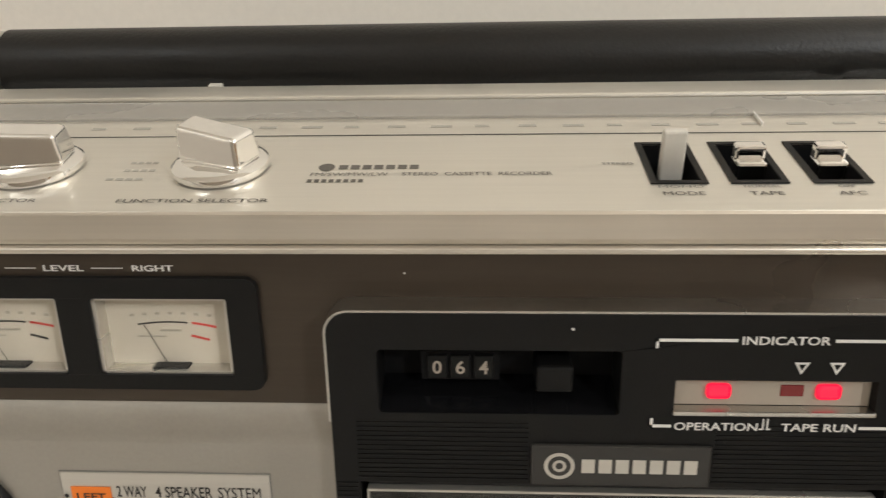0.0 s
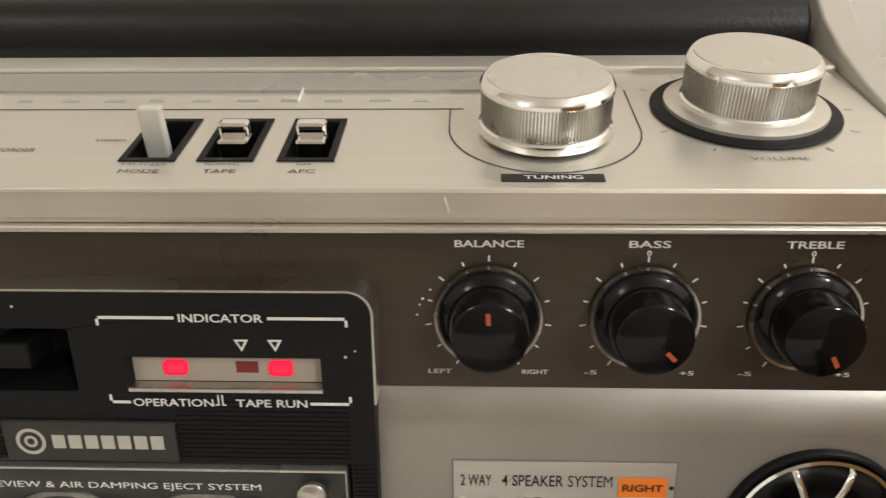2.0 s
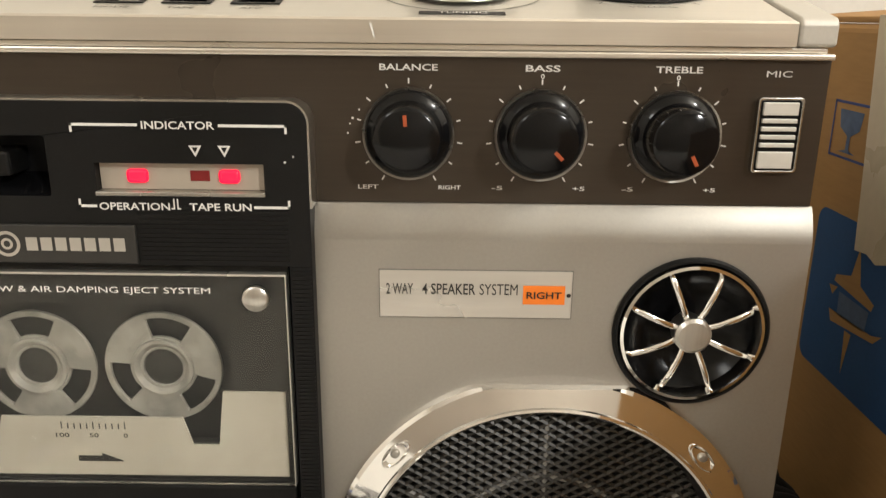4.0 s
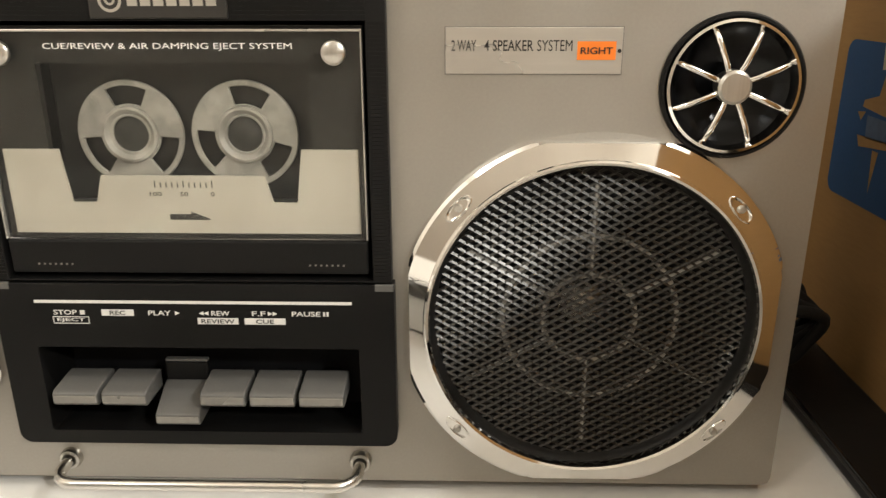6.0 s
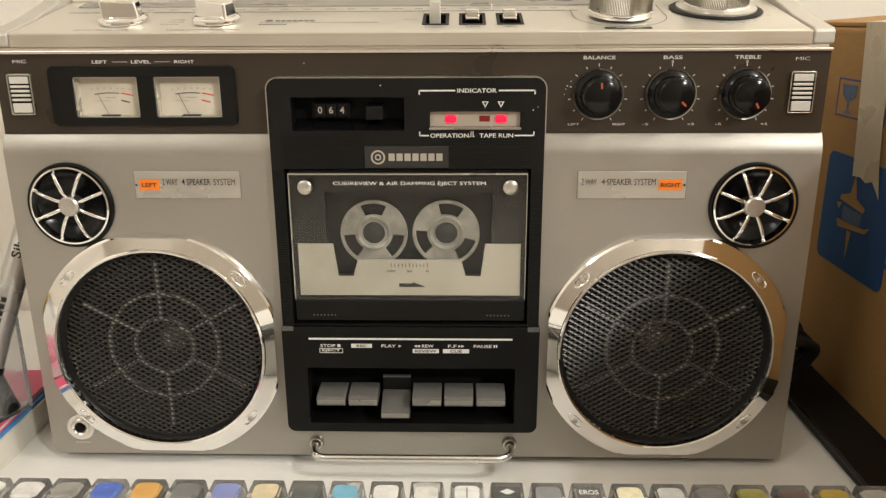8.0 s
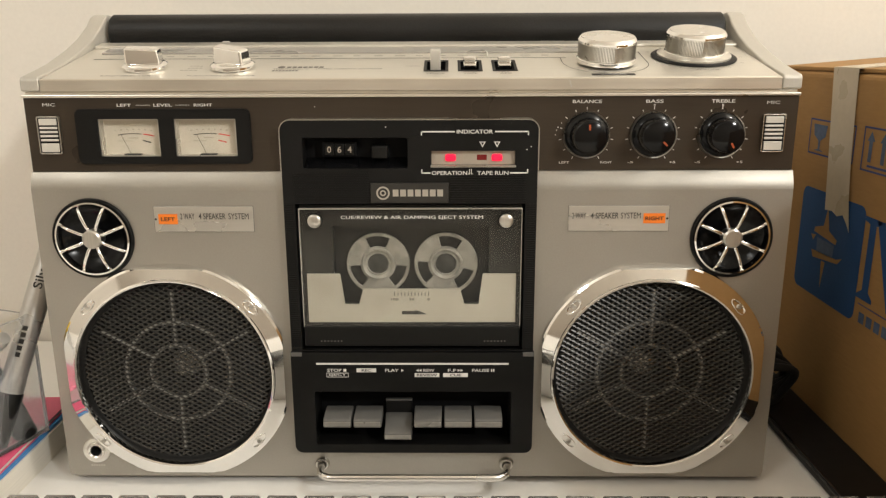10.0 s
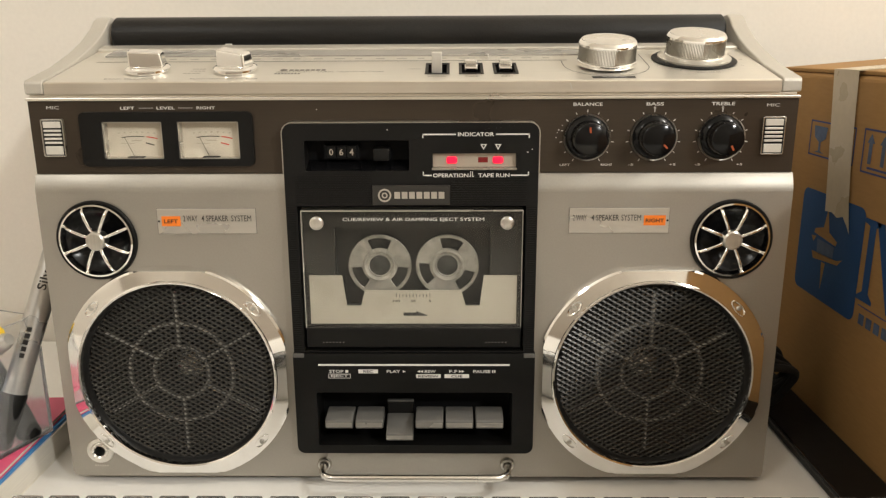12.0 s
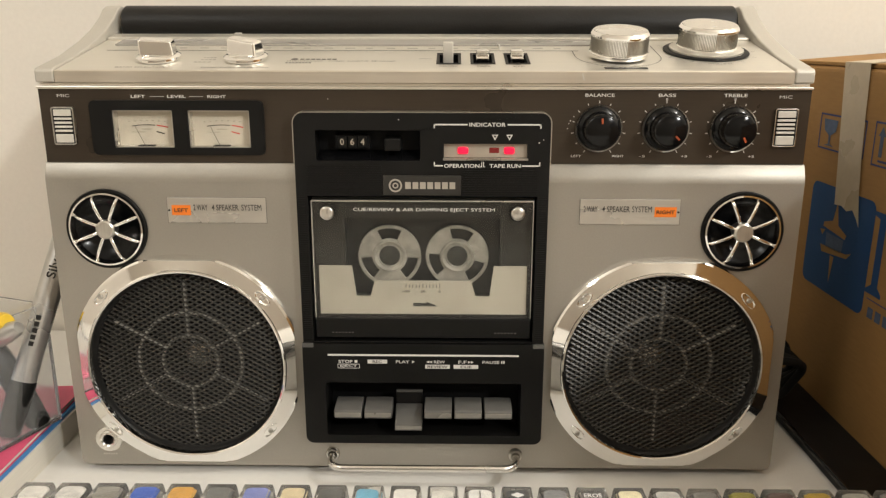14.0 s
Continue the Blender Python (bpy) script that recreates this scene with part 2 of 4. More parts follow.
def letters(body, centre, width, height, m, lift=0.00015, weight=0.015):
    """A bmesh of words in the built-in font, fitted to width and capital height; centre in the plane's u, v."""
    cu = bpy.data.curves.new("words", "FONT")
    cu.body, cu.size, cu.align_x, cu.resolution_u = body, 1.0, "CENTER", 3
    cu.offset = 0.0 if "M" in body else weight
    ob = new("words", cu)
    me = bpy.data.meshes.new_from_object(ob.evaluated_get(bpy.context.evaluated_depsgraph_get()))
    bpy.data.objects.remove(ob)
    bpy.data.curves.remove(cu)
    bm = bmesh.new()
    bm.from_mesh(me)
    bpy.data.meshes.remove(me)
    xs = [v.co.x for v in bm.verts]
    ys = [v.co.y for v in bm.verts]
    mx, sx = (max(xs) + min(xs)) / 2, width / (max(xs) - min(xs))
    my, sy = (max(ys) + min(ys)) / 2, height / (max(ys) - min(ys))
    for v in bm.verts:
        v.co = Vector((centre[0] + (v.co.x - mx) * sx, centre[1] + (v.co.y - my) * sy, lift))
    bmesh.ops.transform(bm, matrix=m, verts=bm.verts)
    return bm


def at_front(y):
    """The upright plane at depth y, seen from the front."""
    return Matrix.Translation((0, y, 0)) @ FRONT


def bars(rects, m, lift=0.00015, thick=0.0001):
    """Flat printed bars: (u0, u1, v0, v1) in a plane."""
    bm = bmesh.new()
    for u0, u1, v0, v1 in rects:
        add_box(bm, u0, u1, v0, v1, lift - thick, lift)
    bmesh.ops.transform(bm, matrix=m, verts=bm.verts)
    return bm


def print_poly(pts, m, lift=0.00015):
    bm = bmesh.new()
    bm.faces.new([bm.verts.new((u, v, lift)) for u, v in pts])
    bmesh.ops.transform(bm, matrix=m, verts=bm.verts)
    return bm


def arc_line(cx, cz, r, a0, a1, w, n=24):
    """A band along an arc, as a polygon in the plane."""
    out = [(cx + (r + w) * math.cos(radians(a0 + (a1 - a0) * i / n)), cz + (r + w) * math.sin(radians(a0 + (a1 - a0) * i / n))) for i in range(n + 1)]
    inn = [(cx + r * math.cos(radians(a0 + (a1 - a0) * i / n)), cz + r * math.sin(radians(a0 + (a1 - a0) * i / n))) for i in range(n + 1)]
    return out + inn[::-1]


# ---------------------------------------------------------------- the room
TABLE_Z = 0.0125
tagged(part("floor", box(-1.7, 1.9, -2.0, 0.36, -0.80, -0.74), floor_wood), "brown wooden floor below the table", "floor", kind="structure")
tagged(part("wall_north", box(-1.7, 1.9, 0.27, 0.36, -0.74, 1.62), wall_paint), "unseen cream wall added close by for bounce light behind the boombox", "wall", kind="structure")
# south wall is unseen, added to dim the reflections in the metal
tagged(part("wall_south", box(-1.7, 1.9, -2.10, -2.00, -0.74, 1.62), far_wall_tone), "unseen wall added behind the camera, toned for the chrome reflections", "wall", kind="structure")
# unseen side walls and ceiling, added close in to bounce light
tagged(part("wall_west", box(-1.80, -1.70, -2.0, 0.27, -0.74, 1.62), wall_paint), "unseen cream wall added close by for bounce light", "wall", kind="structure")
tagged(part("wall_east", box(1.90, 2.00, -2.0, 0.27, -0.74, 1.62), wall_paint), "unseen cream wall added close by for bounce light", "wall", kind="structure")
tagged(part("ceiling", box(-1.7, 1.9, -2.0, 0.27, 1.62, 1.70), wall_paint), "unseen cream ceiling added for bounce light", "ceiling", kind="structure")

table = tagged(empty("table", pose(0, 0, TABLE_Z)), "white laminate desk standing against a cream wall", "table")
part("tabletop", box(-0.75, 0.85, -0.62, 0.262, -0.028, 0.0, 0.003), table_white, table)
leg = part("leg", box(-0.03, 0.03, -0.03, 0.03, -0.7525, -0.028, 0.003), table_white, table)
leg.location = (-0.68, -0.55, 0)
for x, y in ((0.78, -0.55), (-0.68, 0.19), (0.78, 0.19)):
    o = leg.copy()
    scene.collection.objects.link(o)
    o.location = (x, y, 0)

# ---------------------------------------------------------------- the boombox
boombox = tagged(empty("boombox"), "silver and black stereo radio cassette recorder on a white table", "boombox")

# cabinet and front panels
part("cabinet", box(-0.2285, 0.2285, 0.030, 0.150, 0.0175, 0.2665, 0.003), black_matt, boombox, "black plastic rear shell")
WX, WZ, TX, TZ = 0.1512, 0.0912, 0.1948, 0.1800
u_shape = [(-0.2295, 0.0215), (-0.2285, 0.0185), (-0.2255, 0.0175), (0.2255, 0.0175), (0.2285, 0.0185), (0.2295, 0.0215), (0.2295, 0.2095), (0.073, 0.2095), (0.073, 0.042), (-0.073, 0.042), (-0.073, 0.2095), (-0.2295, 0.2095)]
holes = [disc(-WX, WZ, 0.066, 64), disc(WX, WZ, 0.066, 64), disc(-TX, TZ, 0.0235), disc(TX, TZ, 0.0235), disc(-0.2098, 0.0362, 0.0048, 24)]
part("front_panel", plate(u_shape, holes, 0.0, 0.0305), silver, boombox, "silver painted front panel", smooth=30)
for s in (-1, 1):
    bm = bmesh.new()
    prof = [(0.0305, 0.2095), (0.0, 0.2095), (0.0001, 0.2108), (0.0004, 0.2124), (0.0010, 0.2144), (0.0019, 0.2168), (0.0030, 0.2192), (0.0038, 0.2206), (0.0305, 0.2206)]
    ends = [[bm.verts.new((s * x, y, z)) for y, z in prof] for x in (0.073, 0.2295)]
    for i in range(len(prof)):
        j = (i + 1) % len(prof)
        bm.faces.new((ends[0][i], ends[0][j], ends[1][j], ends[1][i]))
    bm.faces.new(ends[0])
    bm.faces.new(ends[1][::-1])
    bmesh.ops.recalc_face_normals(bm, faces=bm.faces)
    part("shoulder", bm, silver, boombox, "rounded silver shoulder under the brown panel", smooth=35)
b_shape = [(-0.2285, 0.2208), (-0.0725, 0.2208), (-0.0725, 0.2475), (0.0725, 0.2475), (0.0725, 0.2208), (0.2285, 0.2208), (0.2285, 0.2645), (-0.2285, 0.2645)]
control = part("control_panel", plate(b_shape, [rrect(-0.197, -0.096, 0.2268, 0.2565, 0.003)], 0.0032, 0.0305), brown, boombox, "dark brown satin control strip", smooth=30)
part("edge_trim", box(-0.2287, 0.2287, 0.0012, 0.031, 0.2646, 0.2664, 0.0005), brushed, boombox, "bright metal edge strip")
part("edge_trim", box(-0.2272, 0.2272, 0.0035, 0.031, 0.2665, 0.2681, 0.0004), brushed, boombox, "bright metal edge strip")

# top plate, caps and rear deck
def top_profile(x0, x1, prof):
    bm = bmesh.new()
    ends = [[bm.verts.new((x, y, z)) for y, z in prof] for x in (x0, x1)]
    for i in range(len(prof)):
        j = (i + 1) % len(prof)
        bm.faces.new((ends[0][i], ends[0][j], ends[1][j], ends[1][i]))
    bm.faces.new(ends[0])
    bm.faces.new(ends[1][::-1])
    bmesh.ops.recalc_face_normals(bm, faces=bm.faces)
    return bm


def slope_z(y):
    return 0.2755 + (y - 0.003) * math.tan(SLOPE)


SLOTS = (0.0155, 0.0362, 0.0573)
S0, S1 = 0.0155, 0.0395


slot_holes = [[(x - 0.0063, S0), (x + 0.0063, S0), (x + 0.0063, S1), (x - 0.0063, S1)] for x in SLOTS]
bm = bmesh.new()
outer = [(-0.2172, 0.0), (0.2172, 0.0), (0.2172, 0.0905), (-0.2172, 0.0905)]
edges = []
for loop in (outer, *slot_holes):
    vs = [bm.verts.new((x, v, 0)) for x, v in loop]
    edges += [bm.edges.new((vs[i], vs[(i + 1) % len(vs)])) for i in range(len(vs))]
made = bmesh.ops.triangle_fill(bm, use_beauty=True, use_dissolve=False, edges=edges)
faces = [g for g in made["geom"] if isinstance(g, bmesh.types.BMFace)]
ext = bmesh.ops.extrude_face_region(bm, geom=faces, use_keep_orig=True)
for g in ext["geom"]:
    if isinstance(g, bmesh.types.BMVert):
        g.co.z = -0.004
bmesh.ops.recalc_face_normals(bm, faces=bm.faces)
top_plate = part("top_plate", bm, topmetal, boombox, "satin aluminium sloping control plate", bevel=0.0006, m=TOP)
part("top_front_rail", top_profile(-0.2172, 0.2172, [(0.0022, 0.2683), (0.0022, 0.2748), (0.0030, 0.2754), (0.0075, 0.2720), (0.012, 0.2683)]), brushed, boombox, "brushed aluminium front edge of the top", smooth=30)
part("top_shell", box(-0.217, 0.217, 0.012, 0.150, 0.2667, 0.2705), black_matt, boombox)
for s in (-1, 1):
    cap = [(0.0018, 0.2683), (0.0018, 0.2752), (0.0035, 0.2768), (0.034, slope_z(0.034) + 0.0010), (0.062, 0.2925), (0.080, 0.2998), (0.096, 0.3085), (0.103, 0.3142), (0.109, 0.3165), (0.116, 0.3160), (0.122, 0.3110), (0.126, 0.3010), (0.150, 0.2930), (0.150, 0.2683)]
    part("end_cap", top_profile(s * 0.2176, s * 0.2290, cap), cap_silver, boombox, "silver end cap rising to the handle", bevel=0.0012)
    part("handle_boss", lathe([(0, -0.0070), (0.0052, -0.0070), (0.0062, -0.0060), (0.0062, 0.0), (0.0075, 0.001), (0.0075, 0.004), (0, 0.004)], n=32), chrome, boombox, "chrome handle boss", smooth=40,
         m=Matrix.Translation((s * 0.2160, 0.110, 0.3038)) @ Matrix.Rotation(radians(90 * s), 4, "Z"))
part("rear_deck", top_profile(-0.2172, 0.2172, [(0.0895, 0.2705), (0.0895, 0.2935), (0.092, 0.2945), (0.148, 0.2945), (0.150, 0.2925), (0.150, 0.2705)]), steel_dull, boombox, "grey metal deck under the handle", smooth=30)
bm = turned([(0, 0), (0.0118, 0), (0.0131, 0.0015), (0.0131, 0.4285), (0.0118, 0.430), (0, 0.430)], n=48)
part("handle", bm, vinyl, boombox, "thick black vinyl carrying handle", smooth=40, m=Matrix.Translation((-0.2150, 0.110, 0.3036)) @ Matrix.Rotation(radians(90), 4, "Y"))

# dial window, ridge and print on the top plate
part("dial_window", box(-0.205, 0.112, 0.0610, 0.0755, -0.0006, 0.0010, 0.0003), dial_grey, top_plate, "long grey tuning scale window", m=TOP)
part("dial_ridge", box(-0.2165, 0.2165, 0.0765, 0.0885, -0.001, 0.0020, 0.0009), topmetal, top_plate, "raised bright ridge behind the tuning scale", m=TOP)
part("dial_line", bars([(-0.205, 0.098, 0.0478, 0.0482)], TOP), ink, top_plate)
for i in range(19):
    part("dial_print", bars([(-0.16 + i * 0.0135, -0.16 + i * 0.0135 + 0.0045 + 0.001 * (i % 3), 0.0538, 0.0554)], TOP), pale_print, top_plate)
part("dial_pointer", box(0.0478, 0.0484, 0.0530, 0.0625, 0.0, 0.0012, 0.0002), white_print, top_plate, m=TOP)
outline = arc_line(0.1205, 0.0345, 0.0262, 180, 360, 0.0004, 32)
part("knob_outline", print_poly(outline, TOP), ink, top_plate)
part("knob_outline", bars([(0.0939, 0.0943, 0.0345, 0.0480)], TOP), ink, top_plate)
part("knob_outline", bars([(0.1467, 0.1471, 0.0345, 0.062)], TOP), ink, top_plate)
part("tuning_label", bars([(0.1076, 0.1331, 0.0036, 0.0076)], TOP), ink, top_plate, "black label strip")
part("tuning_text", letters("TUNING", (0.1205, 0.00565), 0.0145, 0.0019, TOP, 0.0003), white_print, top_plate)
part("volume_text", letters("VOLUME", (0.1790, 0.0160), 0.0150, 0.0018, TOP), grey_print, top_plate)
for x, w, top_word, word in ((SLOTS[0], 0.0105, "MONO", "MODE"), (SLOTS[1], 0.0085, "NORMAL", "TAPE"), (SLOTS[2], 0.0070, "OFF", "AFC")):
    part("switch_text", letters(word, (x, 0.0090), w, 0.0020, TOP, weight=0.006), top_print, top_plate)
    part("switch_text", letters(top_word, (x, 0.0128), w * (1.1 if len(top_word) > 3 else 0.6), 0.0013, TOP), grey_print, top_plate)
part("switch_text", letters("STEREO", (0.0012, 0.0270), 0.0085, 0.0013, TOP), grey_print, top_plate)
part("selector_text", letters("FUNCTION SELECTOR", (-0.1115, 0.0058), 0.0405, 0.0020, TOP, weight=0.006), top_print, top_plate)
part("selector_text", letters("BAND SELECTOR", (-0.1685, 0.0062), 0.030, 0.0020, TOP, weight=0.006), top_print, top_plate)
for x0, x1, v in ((-0.137, -0.1285, 0.0285), (-0.137, -0.1275, 0.0235), (-0.140, -0.1290, 0.0180)):
    for k in range(4):
        part("selector_text", bars([(x0 + (x1 - x0) * k / 4, x0 + (x1 - x0) * (k + 0.75) / 4, v, v + 0.0012)], TOP), pale_print, top_plate)
for i in range(7):
    part("maker_mark", bars([(-0.0760 + i * 0.0033, -0.0735 + i * 0.0033, 0.0243, 0.0268)], TOP), top_print, top_plate)
part("maker_mark", print_poly(disc(-0.0795, 0.0255, 0.0023, 20), TOP), top_print, top_plate)
part("title_text", letters("FM/SW/MW/LW", (-0.0725, 0.0210), 0.0215, 0.0020, TOP, weight=0.006), top_print, top_plate)
part("title_text", letters("STEREO  CASSETTE  RECORDER", (-0.0375, 0.0210), 0.0410, 0.0020, TOP, weight=0.006), top_print, top_plate)
for i in range(8):
    part("model_bar", bars([(-0.0835 + i * 0.0020, -0.0822 + i * 0.0020, 0.0162, 0.0179)], TOP), top_print, top_plate)

# slide switches
for i, x in enumerate(SLOTS):
    sw = part("slide_switch", plate([(x - 0.0075, S0 - 0.0012), (x + 0.0075, S0 - 0.0012), (x + 0.0075, S1 + 0.0012), (x - 0.0075, S1 + 0.0012)], [[(x - 0.0057, S0 + 0.0005), (x + 0.0057, S0 + 0.0005), (x + 0.0057, S1 - 0.0005), (x - 0.0057, S1 - 0.0005)]], 0, 0.0003), black, boombox, "slide switch in a black slot", m=TOP @ Matrix.Translation((0, 0, 0.0004)) @ Matrix.Rotation(radians(-90), 4, "X"))
    bm = bmesh.new()
    rings = []
    for w, v0, v1, z in ((0.0062, S0, S1 - 0.0001, -0.0120), (0.0062, S0, S1 - 0.0001, -0.0002), (0.0058, S0 + 0.0004, S1 - 0.0005, -0.0002), (0.0058, S0 + 0.0004, S1 - 0.0005, -0.0105)):
        rings.append([bm.verts.new(p) for p in ((x - w, v0, z), (x + w, v0, z), (x + w, v1, z), (x - w, v1, z))])
    for lo, hi in zip(rings, rings[1:]):
        for k in range(4):
            bm.faces.new((lo[k], lo[(k + 1) % 4], hi[(k + 1) % 4], hi[k]))
    bm.faces.new(rings[0][::-1])
    bm.faces.new(rings[3])
    part("slot_well", bm, black_matt, sw, m=TOP)
    if i == 0:
        bm = box(x - 0.0035, x + 0.0028, S0 + 0.0075, S0 + 0.0105, -0.010, 0.0110, 0.0006)
        part("lever", bm, pale_slat, sw, "tall pale metal lever", m=TOP @ Matrix.Translation((0, 0, 0)))
    else:
        bm = box(x - 0.0040, x + 0.0040, S0 + 0.0065, S0 + 0.0135, -0.010, 0.0022, 0.0008)
        add_box(bm, x - 0.0040, x + 0.0040, S0 + 0.0095, S0 + 0.0135, 0.001, 0.0058, 0.0008)
        part("lever", bm, chrome, sw, "small chrome lever", m=TOP)


def grip_knob(x, v, turn):
    m = TOP @ Matrix.Translation((x, v, 0)) @ Matrix.Rotation(radians(turn), 4, "Z")
    k = part("selector_knob", turned([(0, 0.0003), (0.0132, 0.0003), (0.0136, 0.0010), (0.0134, 0.0022), (0.0120, 0.0032), (0, 0.0034)], 48), chrome, boombox, "chrome selector knob with a wedge grip", smooth=35, m=m)
    bm = bmesh.new()
    lo = [(-0.0104, -0.0058), (0.0104, -0.0058), (0.0108, 0.0055), (-0.0108, 0.0055)]
    hi = [(-0.0104, -0.0040), (0.0090, -0.0040), (0.0096, 0.0052), (-0.0108, 0.0052)]
    zs = (0.0132, 0.0116, 0.0116, 0.0132)
    a = [bm.verts.new((p[0], p[1], 0.0030)) for p in lo]
    b = [bm.verts.new((p[0], p[1], z)) for p, z in zip(hi, zs)]
    for i in range(4):
        j = (i + 1) % 4
        bm.faces.new((a[i], a[j], b[j], b[i]))
    bm.faces.new(b)
    bm.faces.new(a[::-1])
    bmesh.ops.recalc_face_normals(bm, faces=bm.faces)
    part("grip", bm, chrome, k, bevel=0.0014, m=m)


grip_knob(-0.1635, 0.0255, 8)
grip_knob(-0.1095, 0.0255, -20)


def round_knob(x, v, r, h, ring):
    m = TOP @ Matrix.Translation((x, v, 0))
    if ring:
        part("knob_skirt", turned([(0.0190, 0.0002), (0.0262, 0.0002), (0.0265, 0.0007), (0.0255, 0.0013), (0.0215, 0.0013), (0.0215, 0.0004)], 64), black, boombox, "black ring round the volume knob", smooth=40, m=m)
        part("knob_skirt", turned([(0, 0.0008), (0.0228, 0.0008), (0.0228, 0.0024), (0.0195, 0.0032), (0, 0.0032)], 64), topmetal, boombox, "pale disc under the volume knob", smooth=40, m=m)
    prof = [(0, 0.001), (r - 0.0012, 0.001), (r - 0.0002, 0.0016), (r, 0.0024), (r, 0.0040), (r - 0.0008, 0.0046), (r - 0.0008, h - 0.0034), (r - 0.0001, h - 0.0030), (r - 0.0001, h - 0.0020), (r - 0.0012, h - 0.0004), (r - 0.0018, h - 0.0001), (0, h - 0.0001)]
    k = part("rotary_knob", turned(prof, 96), chrome, boombox, "large polished metal knob with a knurled band", smooth=30, m=m)
    part("knob_top", turned([(0, h - 0.0004), (r - 0.0017, h - 0.0004), (r - 0.0018, h + 0.0001), (0, h + 0.0002)], 72), satin_chrome, k, "satin spun top", smooth=30, m=m)
    bm = bmesh.new()
    n = 120
    for i in range(n):
        a = 2 * math.pi * i / n
        t = box(r - 0.0010, r - 0.00045, -0.00026, 0.00026, 0.0048, h - 0.0036)
        bmesh.ops.rotate(t, verts=t.verts, cent=(0, 0, 0), matrix=Matrix.Rotation(a, 3, "Z"))
        me = bpy.data.meshes.new("tmp")
        t.to_mesh(me)
        t.free()
        bm.from_mesh(me)
        bpy.data.meshes.remove(me)
    tagged(part("knurling", bm, knurl_dark, k, m=m), kind="stuff")


round_knob(0.1203, 0.0318, 0.0180, 0.0168, False)
round_knob(0.1787, 0.0470, 0.0185, 0.0172, True)
for a in range(-60, 241, 30):
    ca, sa = math.cos(radians(a)), math.sin(radians(a))
    p = Vector((0.1787 + 0.0285 * ca, 0.0470 + 0.0285 * sa))
    q = Vector((0.1787 + 0.0310 * ca, 0.0470 + 0.0310 * sa))
    n = Vector((-sa, ca)) * 0.0002
    if q.x < 0.2165 and q.x > 0.15:
        part("volume_tick", print_poly([p + n, p - n, q - n, q + n], TOP), grey_print, top_plate)

# level meters
vu = part("level_meter", plate(rrect(-0.1985, -0.0945, 0.2255, 0.2580, 0.0035), [rrect(-0.1852, -0.1490, 0.2300, 0.2522, 0.0006), rrect(-0.1398, -0.1030, 0.2300, 0.2522, 0.0006)], 0.0012, 0.0060), black, boombox, "twin level meter in a black frame", bevel=0.0007)
for x0, x1, needle in ((-0.1852, -0.1490, 0.55), (-0.1398, -0.1030, 0.45)):
    cx = (x0 + x1) / 2
    dial = part("dial", box(x0, x1, 0.0075, 0.0085, 0.2300, 0.2522), paper_meter, vu, "cream meter dial with black and red scales")
    bm = bmesh.new()
    for a in ((x0 - 0.0004, x0 + 0.0010, 0.2300, 0.2522), (x1 - 0.0010, x1 + 0.0004, 0.2300, 0.2522), (x0, x1, 0.2514, 0.2526), (x0, x1, 0.2296, 0.2306)):
        add_box(bm, a[0], a[1], 0.0022, 0.0080, a[2], a[3])
    part("bezel", bm, label_silver, vu)
    m = at_front(0.0075)
    part("meter_scale", print_poly(arc_line(cx, 0.190, 0.0528, 84.6, 99.8, 0.0005), m), ink, vu)
    part("meter_scale", print_poly(arc_line(cx, 0.190, 0.0528, 76.0, 83.4, 0.0007), m), red_print, vu)
    part("meter_scale", bars([(cx - 0.003, cx + 0.003, 0.2402, 0.2408), (cx - 0.0095, cx - 0.0015, 0.2385, 0.2389)], m), faint_print, vu)
    part("meter_scale", bars([(cx - 0.011 + i * 0.0036, cx - 0.0098 + i * 0.0036, 0.2445 + 0.0008 * math.cos((i - 3) / 2.2), 0.2452 + 0.0008 * math.cos((i - 3) / 2.2)) for i in range(7)], m), faint_print, vu)
    part("meter_scale", print_poly([(cx + 0.0055, 0.2387), (cx + 0.0105, 0.2374), (cx + 0.0107, 0.2381), (cx + 0.0057, 0.2394)], m), ink if needle > 0.5 else red_print, vu)
    part("needle", print_poly([(cx - 0.0020, 0.2310), (cx - 0.0017, 0.2310), (cx - 0.0068, 0.2425), (cx - 0.0071, 0.2425)], at_front(0.0068)), ink, vu)
    part("needle_boss", box(cx - 0.005, cx + 0.005, 0.0035, 0.0072, 0.2298, 0.2312, 0.0003), black, vu)
    pane = part("meter_glass", box(x0 + 0.0003, x1 - 0.0003, 0.0026, 0.0032, 0.2303, 0.2519), clear_pane, vu, "clear meter cover")
    pane.visible_shadow = False
M2 = at_front(0.0031)
for word, x, w in (("LEFT", -0.169, 0.0085), ("LEVEL", -0.1460, 0.0110), ("RIGHT", -0.1220, 0.0110)):
    part("panel_text", letters(word, (x, 0.2602), w, 0.0017, M2), white_print, control)
part("panel_line", bars([(-0.1620, -0.1535, 0.2601, 0.2603), (-0.1385, -0.1300, 0.2601, 0.2603)], M2), white_print, control)


